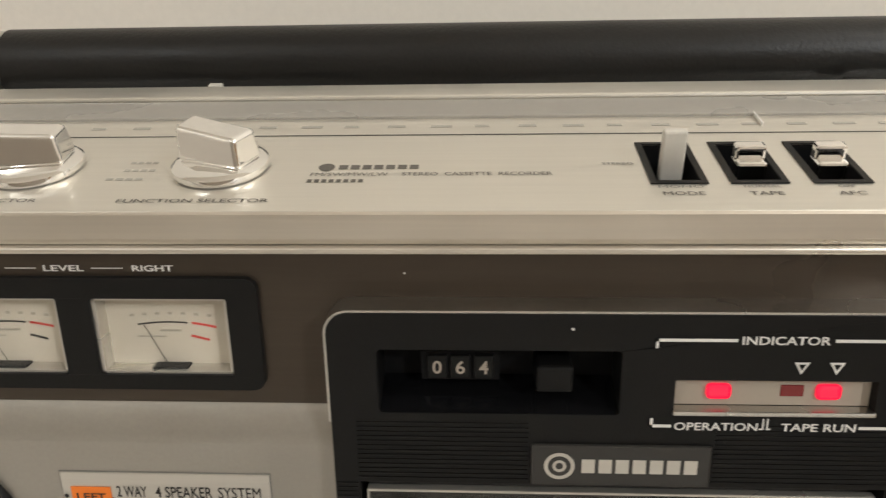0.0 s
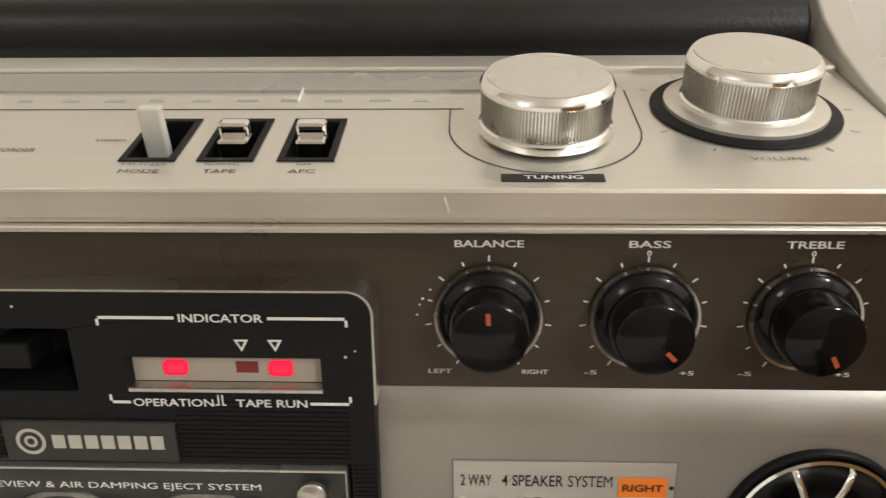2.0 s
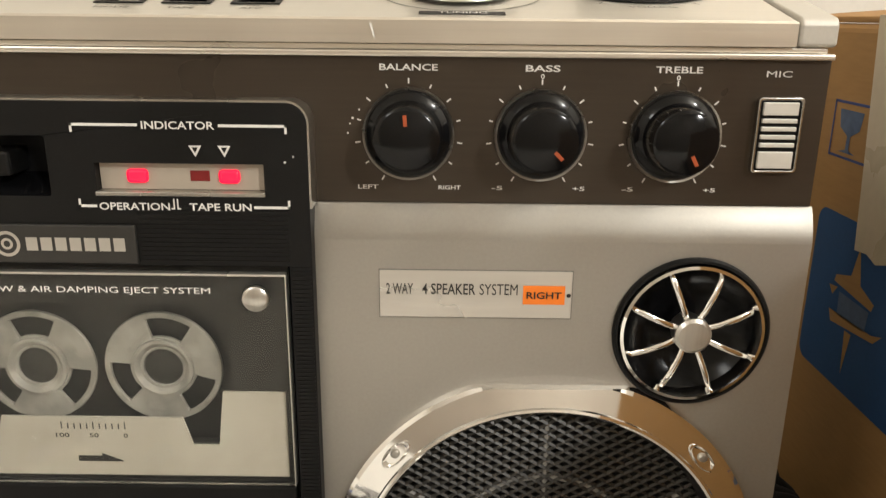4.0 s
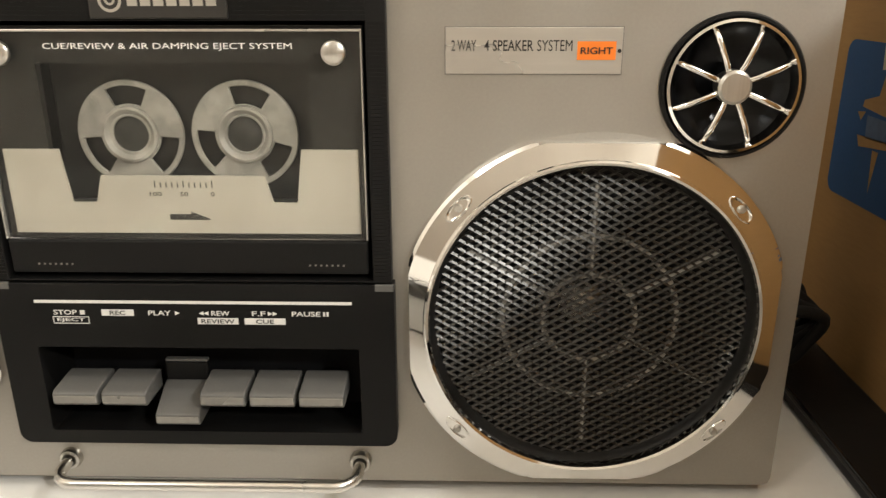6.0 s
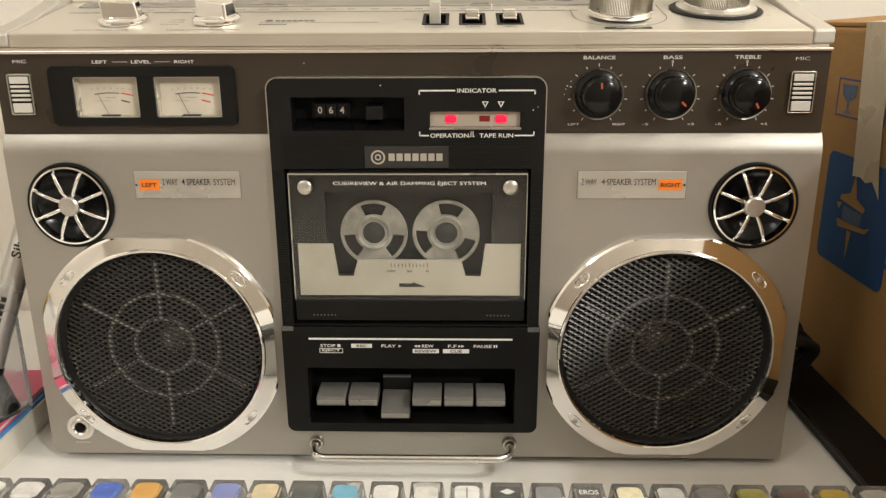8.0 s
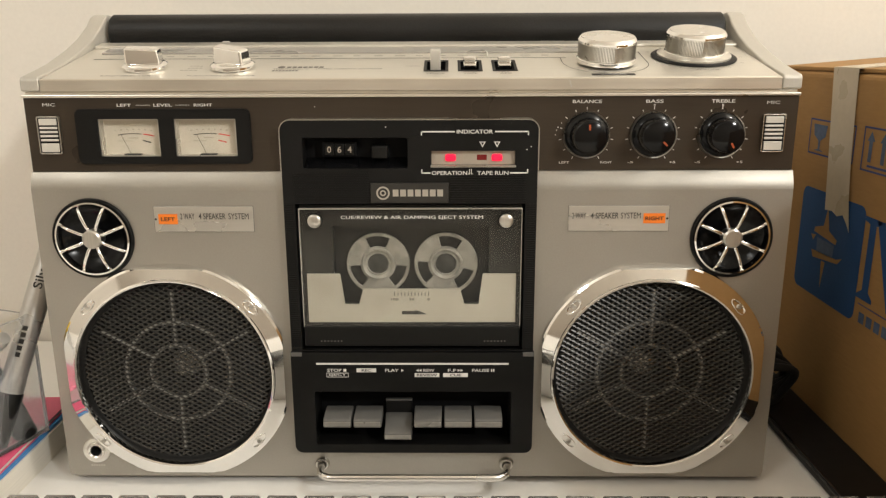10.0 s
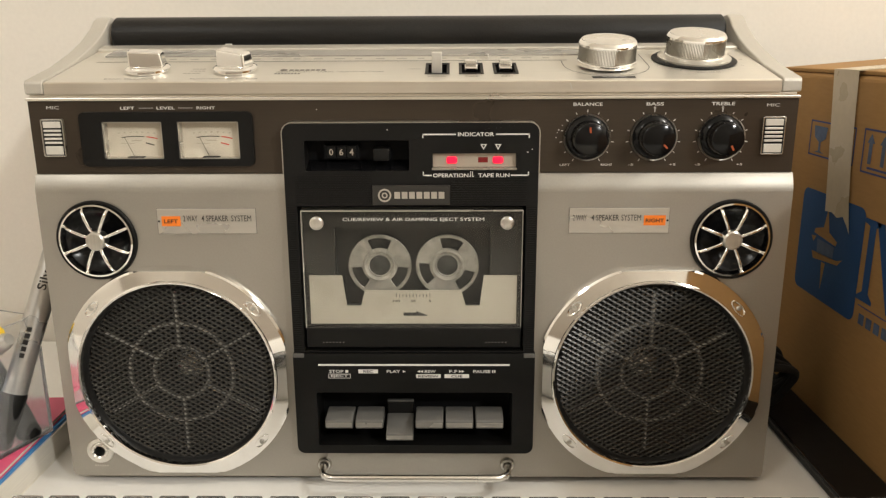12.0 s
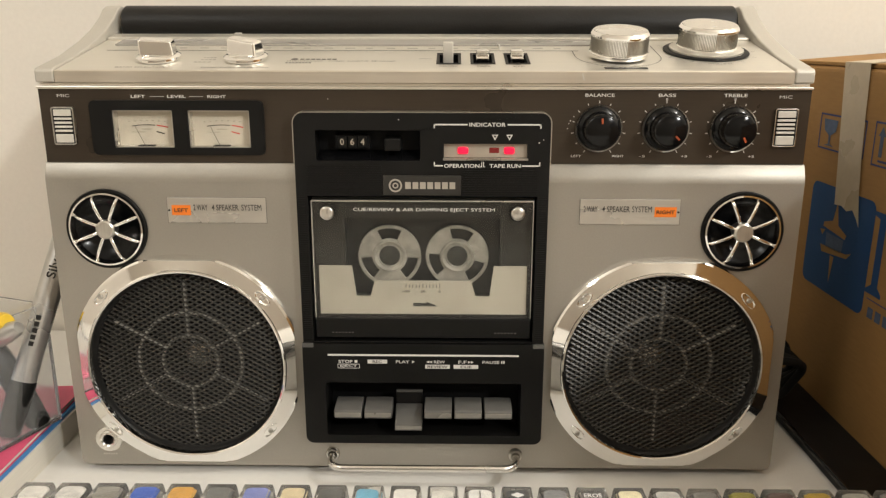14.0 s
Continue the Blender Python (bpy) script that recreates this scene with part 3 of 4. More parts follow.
# microphone grilles
def mic(x):
    g = part("microphone_grille", plate(rrect(x - 0.0068, x + 0.0068, 0.2315, 0.2540, 0.0012), [rrect(x - 0.0060, x + 0.0060, 0.2323, 0.2532, 0.0008)], 0.0010, 0.004), steel_dull, boombox, "built-in microphone grille with pale slats", bevel=0.0003)
    part("backing", box(x - 0.0060, x + 0.0060, 0.0017, 0.0040, 0.2323, 0.2532), black, g)
    for z0, z1 in ((0.2488, 0.2526), (0.2465, 0.2478), (0.2441, 0.2454), (0.2417, 0.2430), (0.2393, 0.2406), (0.2329, 0.2380)):
        part("slat", box(x - 0.0052, x + 0.0052, 0.0008, 0.0020, z0, z1, 0.0002), pale_slat, g)
    part("panel_text", letters("MIC", (x * 0.995, 0.2606), 0.0075, 0.0018, M2), white_print, control)


mic(-0.2148)
mic(0.2148)


# tone knobs
def tone_knob(x, word, w, angle, low, high, low_w, zero):
    z = 0.2420
    k = part("tone_knob", lathe([(0, -0.0112), (0.0084, -0.0112), (0.0094, -0.0104), (0.0104, -0.0020), (0.0122, -0.0008), (0.0130, 0.0004), (0.0130, 0.0024), (0, 0.0024)], x, z, 48), black_gloss, boombox, "glossy black tone knob with an orange pointer", smooth=40)
    part("trim_ring", lathe([(0.0130, 0.0022), (0.0131, 0.0005), (0.0137, 0.0003), (0.0139, 0.0022)], x, z, 48), steel_dull, k, "thin bright ring", smooth=40)
    a = radians(angle)
    d = Vector((math.sin(a), math.cos(a)))
    n = Vector((d.y, -d.x)) * 0.00055
    c = Vector((x, z))
    part("pointer", print_poly([c + d * 0.0040 + n, c + d * 0.0040 - n, c + d * 0.0072 - n, c + d * 0.0072 + n], at_front(-0.0112)), orange_mark, k, "orange pointer mark")
    for i in range(13):
        b = radians(-150 + 25 * i)
        e = Vector((math.sin(b), math.cos(b)))
        f = Vector((e.y, -e.x)) * 0.00022
        p, q = c + e * 0.0148, c + e * (0.0164 if i % 2 == 0 else 0.0160)
        part("tick", print_poly([p + f, p - f, q - f, q + f], M2), white_print, k)
    part("panel_text", letters(word, (x, 0.2615), w, 0.0019, M2), white_print, control)
    part("panel_text", letters(low, (x - 0.0125, 0.2256), low_w, 0.0013, M2), white_print, control)
    part("panel_text", letters(high, (x + 0.0125, 0.2256), low_w * 1.1, 0.0013, M2), white_print, control)
    if zero:
        part("panel_text", letters("0", (x, 0.2592), 0.0011, 0.0014, M2), white_print, control)


tone_knob(0.1048, "BALANCE", 0.0172, -4, "LEFT", "RIGHT", 0.0062, False)
tone_knob(0.1443, "BASS", 0.0102, 135, "-5", "+5", 0.0034, True)
tone_knob(0.1843, "TREBLE", 0.0138, 152, "-5", "+5", 0.0034, True)

# ---------------------------------------------------------------- cassette deck module
up_outer = rrect(-0.0757, 0.0757, 0.1083, 0.2517, 0.006)
up_outer = [p for p in up_outer if p[1] > 0.18] + [(-0.0757, 0.1083), (0.0757, 0.1083)]
deck = part("cassette_deck", plate(up_outer, [rrect(-0.0628, -0.0010, 0.2235, 0.2415, 0.001), [(-0.0688, 0.1090), (0.0688, 0.1090), (0.0688, 0.2022), (-0.0688, 0.2022)], rrect(0.0128, 0.0625, 0.2252, 0.2337, 0.0004)], -0.006, 0.0305), black, boombox, "black cassette deck housing", bevel=0.0009)
lo_outer = [p for p in rrect(-0.0765, 0.0765, 0.0380, 0.1075, 0.005) if p[1] < 0.06] + [(0.0765, 0.1075), (-0.0765, 0.1075)]
piano = part("key_panel", plate(lo_outer, [rrect(-0.0625, 0.0625, 0.0440, 0.0810, 0.0012)], -0.0065, 0.0305), black, boombox, "black panel with the tape transport keys", bevel=0.0009)
trim = rrect(-0.0763, 0.0763, 0.150, 0.2523, 0.0066, 8)
trim_in = rrect(-0.0757, 0.0757, 0.150, 0.2517, 0.0060, 8)
top_o = [p for p in trim if p[1] > 0.2]
top_i = [p for p in trim_in if p[1] > 0.2]
part("deck_trim", plate(top_o + [(-0.0763, 0.2205), (-0.0757, 0.2205)] + top_i[::-1] + [(0.0757, 0.2205), (0.0763, 0.2205)], [], -0.0058, 0.004), steel_dull, deck, "thin bright outline")
# fine horizontal ribs on the housing
ribs = bmesh.new()
for i in range(66):
    z = 0.1105 + i * 0.0014
    for s in (-1, 1):
        add_box(ribs, min(s * 0.0695, s * 0.0752), max(s * 0.0695, s * 0.0752), -0.0063, -0.0059, z, z + 0.0006)
for i in range(13):
    z = 0.2035 + i * 0.0014
    for x0, x1 in ((-0.0690, -0.0240), (0.0240, 0.0690)):
        add_box(ribs, x0, x1, -0.0063, -0.0059, z, z + 0.0006)
tagged(part("housing_ribs", ribs, black, deck, "fine black moulded ribs"), kind="stuff")
MF = at_front(-0.0062)
# tape counter
counter = part("tape_counter", box(-0.0628, -0.0010, 0.0068, 0.0090, 0.2235, 0.2415), black_matt, deck, "recessed tape counter showing 064")
part("counter_window", plate([(-0.0520, 0.2300), (-0.0315, 0.2300), (-0.0315, 0.2382), (-0.0520, 0.2382)], [], 0.0005, 0.0068), black_matt, counter)
for i, ch in enumerate("064"):
    x = -0.0478 + i * 0.0061
    part("counter_wheel", box(x - 0.0026, x + 0.0026, -0.0006, 0.002, 0.2308, 0.2374, 0.0004), black, counter)
    part("counter_digit", letters(ch, (x, 0.2341), 0.0024, 0.0038, at_front(-0.0006)), lamp_strip, counter)
part("reset_button", box(-0.0222, -0.0128, -0.0050, 0.0068, 0.2292, 0.2366, 0.0008), black, counter, "black reset button")
part("counter_sill", top_profile(-0.0626, -0.0012, [(-0.0058, 0.2236), (0.0066, 0.2236), (0.0066, 0.2285)]), black_gloss, counter)
# indicator
ind = part("indicator", box(0.0130, 0.0623, -0.0030, 0.0010, 0.2254, 0.2335), lamp_strip, deck, "cream indicator window with red lamps")
part("sill", box(0.0125, 0.0628, -0.0068, -0.0030, 0.2240, 0.2253, 0.0003), steel_dull, ind)
for x, lit in ((0.0243, True), (0.0428, False), (0.0517, True)):
    bm = box(x - 0.0031, x + 0.0031, -0.0040, -0.0028, 0.2275, 0.2316, 0.0011) if lit else box(x - 0.0029, x + 0.0029, -0.0033, -0.0028, 0.2280, 0.2312, 0.0002)
    part("lamp", bm, led_on if lit else led_off, ind, "glowing red lamp" if lit else "dark red lamp, unlit")
part("indicator_text", letters("INDICATOR", (0.0385, 0.2450), 0.0212, 0.0023, MF), white_print, deck)
part("indicator_text", letters("OPERATION", (0.0236, 0.2208), 0.0210, 0.0023, MF), white_print, deck)
part("indicator_text", letters("TAPE RUN", (0.0492, 0.2208), 0.0185, 0.0023, MF), white_print, deck)
INDICATOR_LINES = [(0.0070, 0.0268, 0.2446, 0.2454), (0.0070, 0.0077, 0.2428, 0.2454), (0.0502, 0.0700, 0.2446, 0.2454), (0.0693, 0.0700, 0.2428, 0.2454),
                             (0.0070, 0.0124, 0.2204, 0.2212), (0.0070, 0.0077, 0.2204, 0.2230), (0.0592, 0.0700, 0.2204, 0.2212), (0.0693, 0.0700, 0.2204, 0.2230),
                             (0.0352, 0.0356, 0.2200, 0.2232), (0.0363, 0.0367, 0.2200, 0.2232), (0.0345, 0.0352, 0.2200, 0.2204), (0.0367, 0.0374, 0.2200, 0.2204)]
for k in (0, 2, 4, 6, 8):
    part("indicator_line", bars(INDICATOR_LINES[k:k + 2] if k < 8 else INDICATOR_LINES[8:], MF), white_print, deck)
for x in (0.0430, 0.0515):
    tri = [(x - 0.0019, 0.2392), (x + 0.0019, 0.2392), (x, 0.2358)]
    part("indicator_arrow", print_poly(tri, MF), white_print, deck)
    part("indicator_arrow", print_poly([(x - 0.0009, 0.2387), (x + 0.0009, 0.2387), (x, 0.2370)], MF, 0.0003), black, deck)
# maker's plate, drawn as plain shapes
badge = part("maker_plate", box(-0.0232, 0.0232, -0.0072, -0.0058, 0.2030, 0.2150, 0.0004), badge_grey, deck, "dark grey maker's plate with pale shapes")
MB = at_front(-0.0072)
part("badge_ring", print_poly(arc_line(-0.0158, 0.2090, 0.0030, 0, 359.9, 0.0010, 40), MB), label_silver, badge)
part("badge_ring", print_poly(arc_line(-0.0158, 0.2090, 0.0010, 0, 359.9, 0.0008, 24), MB), label_silver, badge)
for i in range(7):
    part("badge_bar", bars([(-0.0100 + i * 0.0044, -0.0100 + i * 0.0044 + 0.0034, 0.2070, 0.2111)], MB), label_silver, badge)

# cassette door
MD = at_front(-0.0030)
door_panel = part("cassette_door", plate([(-0.0672, 0.1110), (0.0672, 0.1110), (0.0672, 0.2005), (-0.0672, 0.2005)], [rrect(-0.0478, 0.0478, 0.1385, 0.1880, 0.001)], -0.0008, 0.0022), smoke, boombox, "smoked cassette door with a clear window")
part("lower_lip", box(-0.0672, 0.0672, -0.0052, -0.0006, 0.1112, 0.1242, 0.0008), black, door_panel)
mask = [(-0.0645, 0.1262), (0.0645, 0.1262), (0.0645, 0.1577), (0.0440, 0.1577), (0.0415, 0.1380), (0.0328, 0.1380), (0.0300, 0.1480), (-0.0300, 0.1480), (-0.0328, 0.1380), (-0.0415, 0.1380), (-0.0440, 0.1577), (-0.0645, 0.1577)]
part("scale_plate", plate(mask, [], -0.0016, -0.0009), cream, door_panel, "cream plate with a tape scale and an arrow")
MS = at_front(-0.0016)
for i in range(11):
    part("scale_tick", bars([(-0.0105 + i * 0.0021 - 0.0002, -0.0105 + i * 0.0021 + 0.0002, 0.1436, 0.1462 if i % 5 == 0 else 0.1456)], MS), ink, door_panel)
for word, x, w in (("100", -0.0105, 0.0045), ("50", 0.0, 0.0030), ("0", 0.0105, 0.0015)):
    part("scale_text", letters(word, (x, 0.1412), w, 0.0016, MS), ink, door_panel)
part("arrow", print_poly([(-0.0062, 0.1314), (0.0088, 0.1314), (0.0088, 0.1318), (0.0018, 0.1346), (0.0018, 0.1336), (-0.0062, 0.1336)], MS), ink, door_panel)
pane = part("pane", box(-0.0670, 0.0670, -0.0052, -0.0030, 0.1246, 0.1992, 0.0004), clear_pane, door_panel, "clear acrylic pane with bright edges")
pane.visible_shadow = False
# silver strips stand in for light caught in the clear pane's edges
for a in ((-0.0672, 0.0672, 0.1987, 0.1995), (-0.0673, -0.0668, 0.1246, 0.1992), (0.0668, 0.0673, 0.1246, 0.1992)):
    part("pane_edge_glint", box(a[0], a[1], -0.0054, -0.0028, a[2], a[3], 0.0002), label_silver, door_panel)
part("door_text", letters("CUE/REVIEW & AIR DAMPING EJECT SYSTEM", (0.0010, 0.1937), 0.0855, 0.0026, MD, 0.0026), bright_print, door_panel)
for s in (-1, 1):
    part("screw", lathe([(0, -0.0072), (0.0032, -0.0071), (0.0041, -0.0064), (0.0043, -0.0052), (0, -0.0052)], s * 0.0577, 0.1917, 32), hub_metal, door_panel, "round chrome screw", smooth=40)
for x in (-0.0570, 0.0450):
    for i in range(7):
        part("lip_dot", bars([(x + i * 0.0021, x + i * 0.0021 + 0.0007, 0.1145, 0.1152)], at_front(-0.0052)), grey_print, door_panel)

# the cassette inside
tape = tagged(empty("cassette_tape", pose(0, 0, 0)), "grey cassette with two pale reels behind the deck window", "cassette")
part("shell", box(-0.0502, 0.0502, 0.0125, 0.0160, 0.1275, 0.1910, 0.001), smoke, tape, "dark grey cassette shell")
for cx, spin in ((-0.0213, 65), (0.0213, 55)):
    holes = []
    for k in range(3):
        a0 = spin + 120 * k
        holes.append(arc_line(cx, 0.1613, 0.0112, a0, a0 + 50, 0.0066, 8))
    holes.append(disc(cx, 0.1613, 0.0066, 24))
    reel = part("reel", plate(disc(cx, 0.1613, 0.0199, 56), holes, 0.0085, 0.0100), reel_grey, tape, "pale grey three-window reel", bevel=0.0004)
    part("hub", lathe([(0.0106, 0.0084), (0.0103, 0.0074), (0.0093, 0.0072), (0.0084, 0.0078), (0.0066, 0.0096), (0.0064, 0.0120)], cx, 0.1613, 32), reel_grey, reel, smooth=40)
    bm = lathe([(0, 0.0086), (0.0026, 0.0086), (0.0040, 0.0092), (0.0064, 0.0094), (0.0072, 0.0088), (0.0073, 0.0124)], cx, 0.1613, 24)
    part("spindle", bm, hub_grey, reel, smooth=40)

# transport keys
well = box(-0.0640, 0.0640, 0.0180, 0.0200, 0.0430, 0.0820)
for i in range(6):
    add_box(well, -0.0520 + 0.0192 * i, -0.0440 + 0.0192 * i, 0.0040, 0.0185, 0.0520, 0.0600)
part("key_well", well, black_matt, piano)
part("white_line", bars([(-0.0605, 0.0605, 0.0996, 0.1008)], at_front(-0.0067)), white_print, piano)
ML = at_front(-0.0067)
for i in range(6):
    cx = -0.0480 + 0.0192 * i
    pressed = i == 2
    bm = bmesh.new()
    if pressed:
        prof = [(0.0045, 0.0618), (0.0020, 0.0610), (-0.0092, 0.0550), (-0.0108, 0.0538), (-0.0108, 0.0500), (-0.0096, 0.0490), (0.0045, 0.0500)]
    else:
        prof = [(0.0045, 0.0664), (0.0015, 0.0664), (-0.0112, 0.0650), (-0.0128, 0.0638), (-0.0128, 0.0596), (-0.0116, 0.0586), (0.0045, 0.0586)]
    k = part("transport_key", top_profile(cx - 0.0088, cx + 0.0088, prof), key_grey, boombox, "grey transport key, pressed down" if pressed else "grey transport key", bevel=0.0007)
    y, z0, z1 = (-0.0110, 0.0504, 0.0532) if pressed else (-0.0130, 0.0600, 0.0632)
    part("key_lip", box(cx - 0.0084, cx + 0.0084, y, y + 0.0008, z0, z1, 0.0003), key_edge, k, "paler front lip")
    if pressed:
        part("key_back", box(cx - 0.0086, cx + 0.0086, 0.0048, 0.0075, 0.0600, 0.0690, 0.0005), black, k)
        part("key_back_lip", box(cx - 0.0086, cx + 0.0086, 0.0050, 0.0075, 0.0692, 0.0704, 0.0003), key_grey, k)
words = ((-0.0480, "STOP", 0.0090), (-0.0117, "PLAY", 0.0086), (0.0092, "REW", 0.0070), (0.0262, "F.F", 0.0052), (0.0442, "PAUSE", 0.0108))
for x, word, w in words:
    part("key_text", letters(word, (x - (0.0012 if word in ("STOP", "PLAY", "PAUSE") else -0.0012 if word == "REW" else 0.0012), 0.0958), w, 0.0020, ML), white_print, piano)
for x0, x1 in ((-0.0435, -0.0417), (0.0495, 0.0503), (0.0508, 0.0516)):
    part("key_symbol", bars([(x0, x1, 0.0949, 0.0967)], ML), white_print, piano)
for x, d in ((-0.0070, 1), (0.0058, -1), (0.0040, -1), (0.0285, 1), (0.0303, 1)):
    part("key_symbol", print_poly([(x, 0.0949), (x + d * 0.0018, 0.0958), (x, 0.0967)][::d], ML), white_print, piano)
for x, word, filled in ((-0.0290, "REC", True), (0.0092, "REVIEW", True), (0.0272, "CUE", True), (-0.0473, "EJECT", False)):
    w = {"REC": 0.0060, "REVIEW": 0.0128, "CUE": 0.0070, "EJECT": 0.0108}[word]
    z = 0.0958 if word == "REC" else 0.0926
    hw = {"REC": 0.0062, "REVIEW": 0.0078, "CUE": 0.0078, "EJECT": 0.0070}[word]
    if filled:
        part("key_box", bars([(x - hw, x + hw, z - 0.0013, z + 0.0013)], ML), white_print, piano)
        part("key_text", letters(word, (x, z), w, 0.0017, ML, 0.0003), black, piano)
    else:
        part("key_box", bars([(x - hw, x + hw, z - 0.0015, z - 0.0012), (x - hw, x + hw, z + 0.0012, z + 0.0015), (x - hw, x - hw + 0.0003, z - 0.0015, z + 0.0015), (x + hw - 0.0003, x + hw, z - 0.0015, z + 0.0015)], ML), white_print, piano)
        part("key_text", letters(word, (x, z), w, 0.0018, ML), white_print, piano)
# deck hinge marks between the two panels
for s in (-1, 1):
    part("hinge_mark", box(s * 0.0728 - 0.0035, s * 0.0728 + 0.0035, -0.0068, -0.0055, 0.1050, 0.1078, 0.0003), key_grey, deck)

# front guard rail
rail = [(-0.0605, 0.0, 0.0272), (-0.0605, -0.0090, 0.0270)]
for i in range(1, 6):
    a = radians(18 * i)
    rail.append((-0.0605 + 0.009 * (1 - math.cos(a)), -0.0090 - 0.009 * math.sin(a), 0.0268))
rail = rail + [(-x, y, z) for x, y, z in rail[::-1]]
guard = part("guard_rail", tube(rail, 0.0023, 14), satin_chrome, boombox, "bent chrome guard rail below the keys", smooth=40)
for s in (-1, 1):
    part("rail_boss", lathe([(0.0030, -0.0032), (0.0041, -0.0028), (0.0046, -0.0016), (0.0046, 0.0006), (0.0030, 0.0006)], s * 0.0605, 0.0272, 32), steel_dull, guard, smooth=40)

# phone socket
jack = part("phone_socket", lathe([(0.0036, 0.012), (0.0036, -0.0016), (0.0046, -0.0024), (0.0056, -0.0022), (0.0060, -0.0010), (0.0070, -0.0012), (0.0086, -0.0009), (0.0091, 0.0002), (0.0045, 0.0006)], -0.2098, 0.0362, 40), satin_chrome, boombox, "round metal headphone socket", smooth=40)
part("socket_bore", lathe([(0, 0.010), (0.00365, 0.010), (0.00365, -0.0004)], -0.2098, 0.0362, 24), black_matt, jack)
for i in range(6):
    part("socket_text", bars([(-0.2145 + i * 0.0016, -0.2145 + i * 0.0016 + 0.0011, 0.0247, 0.0258)], at_front(0.0)), label_silver, jack)

# speaker labels
MP = at_front(0.0)
for s, word in ((-1, "LEFT"), (1, "RIGHT")):
    x0, x1 = (0.0957, 0.1562) if s > 0 else (-0.1562, -0.0957)
    lab = part("speaker_label", box(x0, x1, -0.0006, 0.001, 0.1842, 0.1998, 0.0002), label_silver, boombox, "thin metal speaker label with black words")
    part("label_rim", plate([(x0 - 0.0003, 0.1839), (x1 + 0.0003, 0.1839), (x1 + 0.0003, 0.2001), (x0 - 0.0003, 0.2001)], [[(x0, 0.1842), (x1, 0.1842), (x1, 0.1998), (x0, 0.1998)]], -0.0003, 0.0005), grey_print, lab)
    ml = at_front(-0.0006)
    words = (("2 WAY", 0.0063, 0.0085), ("4 SPEAKER", 0.0217, 0.0168), ("SYSTEM", 0.0374, 0.0120)) if s > 0 else (("2 WAY", 0.0204, 0.0088), ("4 SPEAKER", 0.0355, 0.0165), ("SYSTEM", 0.0516, 0.0123))
    for wd, off, w in words:
        part("label_text", letters(wd, (x0 + off, 0.1938), w, 0.0037, ml, weight=0.010), ink, lab)
    ox = x0 + 0.0517 if s > 0 else x0 + 0.0085
    part("sticker", bars([(ox - (0.0066 if s > 0 else 0.0058), ox + (0.0066 if s > 0 else 0.0058), 0.1890, 0.1952)], ml, 0.0003, 0.0002), orange, lab, "orange side sticker")
    part("sticker_text", letters(word, (ox, 0.1921), 0.0110 if s > 0 else 0.0085, 0.0023, ml, 0.0005), ink, lab)
    part("label_notch", print_poly(disc(x1 - 0.0010 if s > 0 else x0 + 0.0010, 0.1920, 0.0007, 12), ml), ink, lab)

# speakers
def mesh_sheet(radius):
    """Expanded metal: crossing strands, each a small tilted bar."""
    a, b = 0.0060, 0.0034
    verts, faces = [], []
    ni, nj = int(2 * radius / a) + 2, int(2 * radius / b) + 2
    hw, th = 0.00042, 0.0008
    for i in range(-ni, ni + 1):
        for j in range(-nj, nj + 1):
            if (i + j) % 2:
                continue
            for dj in (1, -1):
                p = (i * a / 2, j * b / 2)
                q = ((i + 1) * a / 2, (j + dj) * b / 2)
                if max(math.hypot(*p), math.hypot(*q)) > radius:
                    continue
                dx, dz = q[0] - p[0], q[1] - p[1]
                l = math.hypot(dx, dz)
                nx, nz = -dz / l * hw, dx / l * hw
                k = len(verts)
                for x, z in (p, q):
                    verts += [(x + nx, 0.0002, z + nz), (x - nx, -0.0003, z - nz), (x - nx, -0.0003 + th, z - nz), (x + nx, 0.0002 + th, z + nz)]
                for e in range(4):
                    f = (e + 1) % 4
                    faces.append((k + e, k + f, k + 4 + f, k + 4 + e))
    me = bpy.data.meshes.new("grille")
    me.from_pydata(verts, [], faces)
    me.materials.append(grille_metal)
    me.update()
    return me


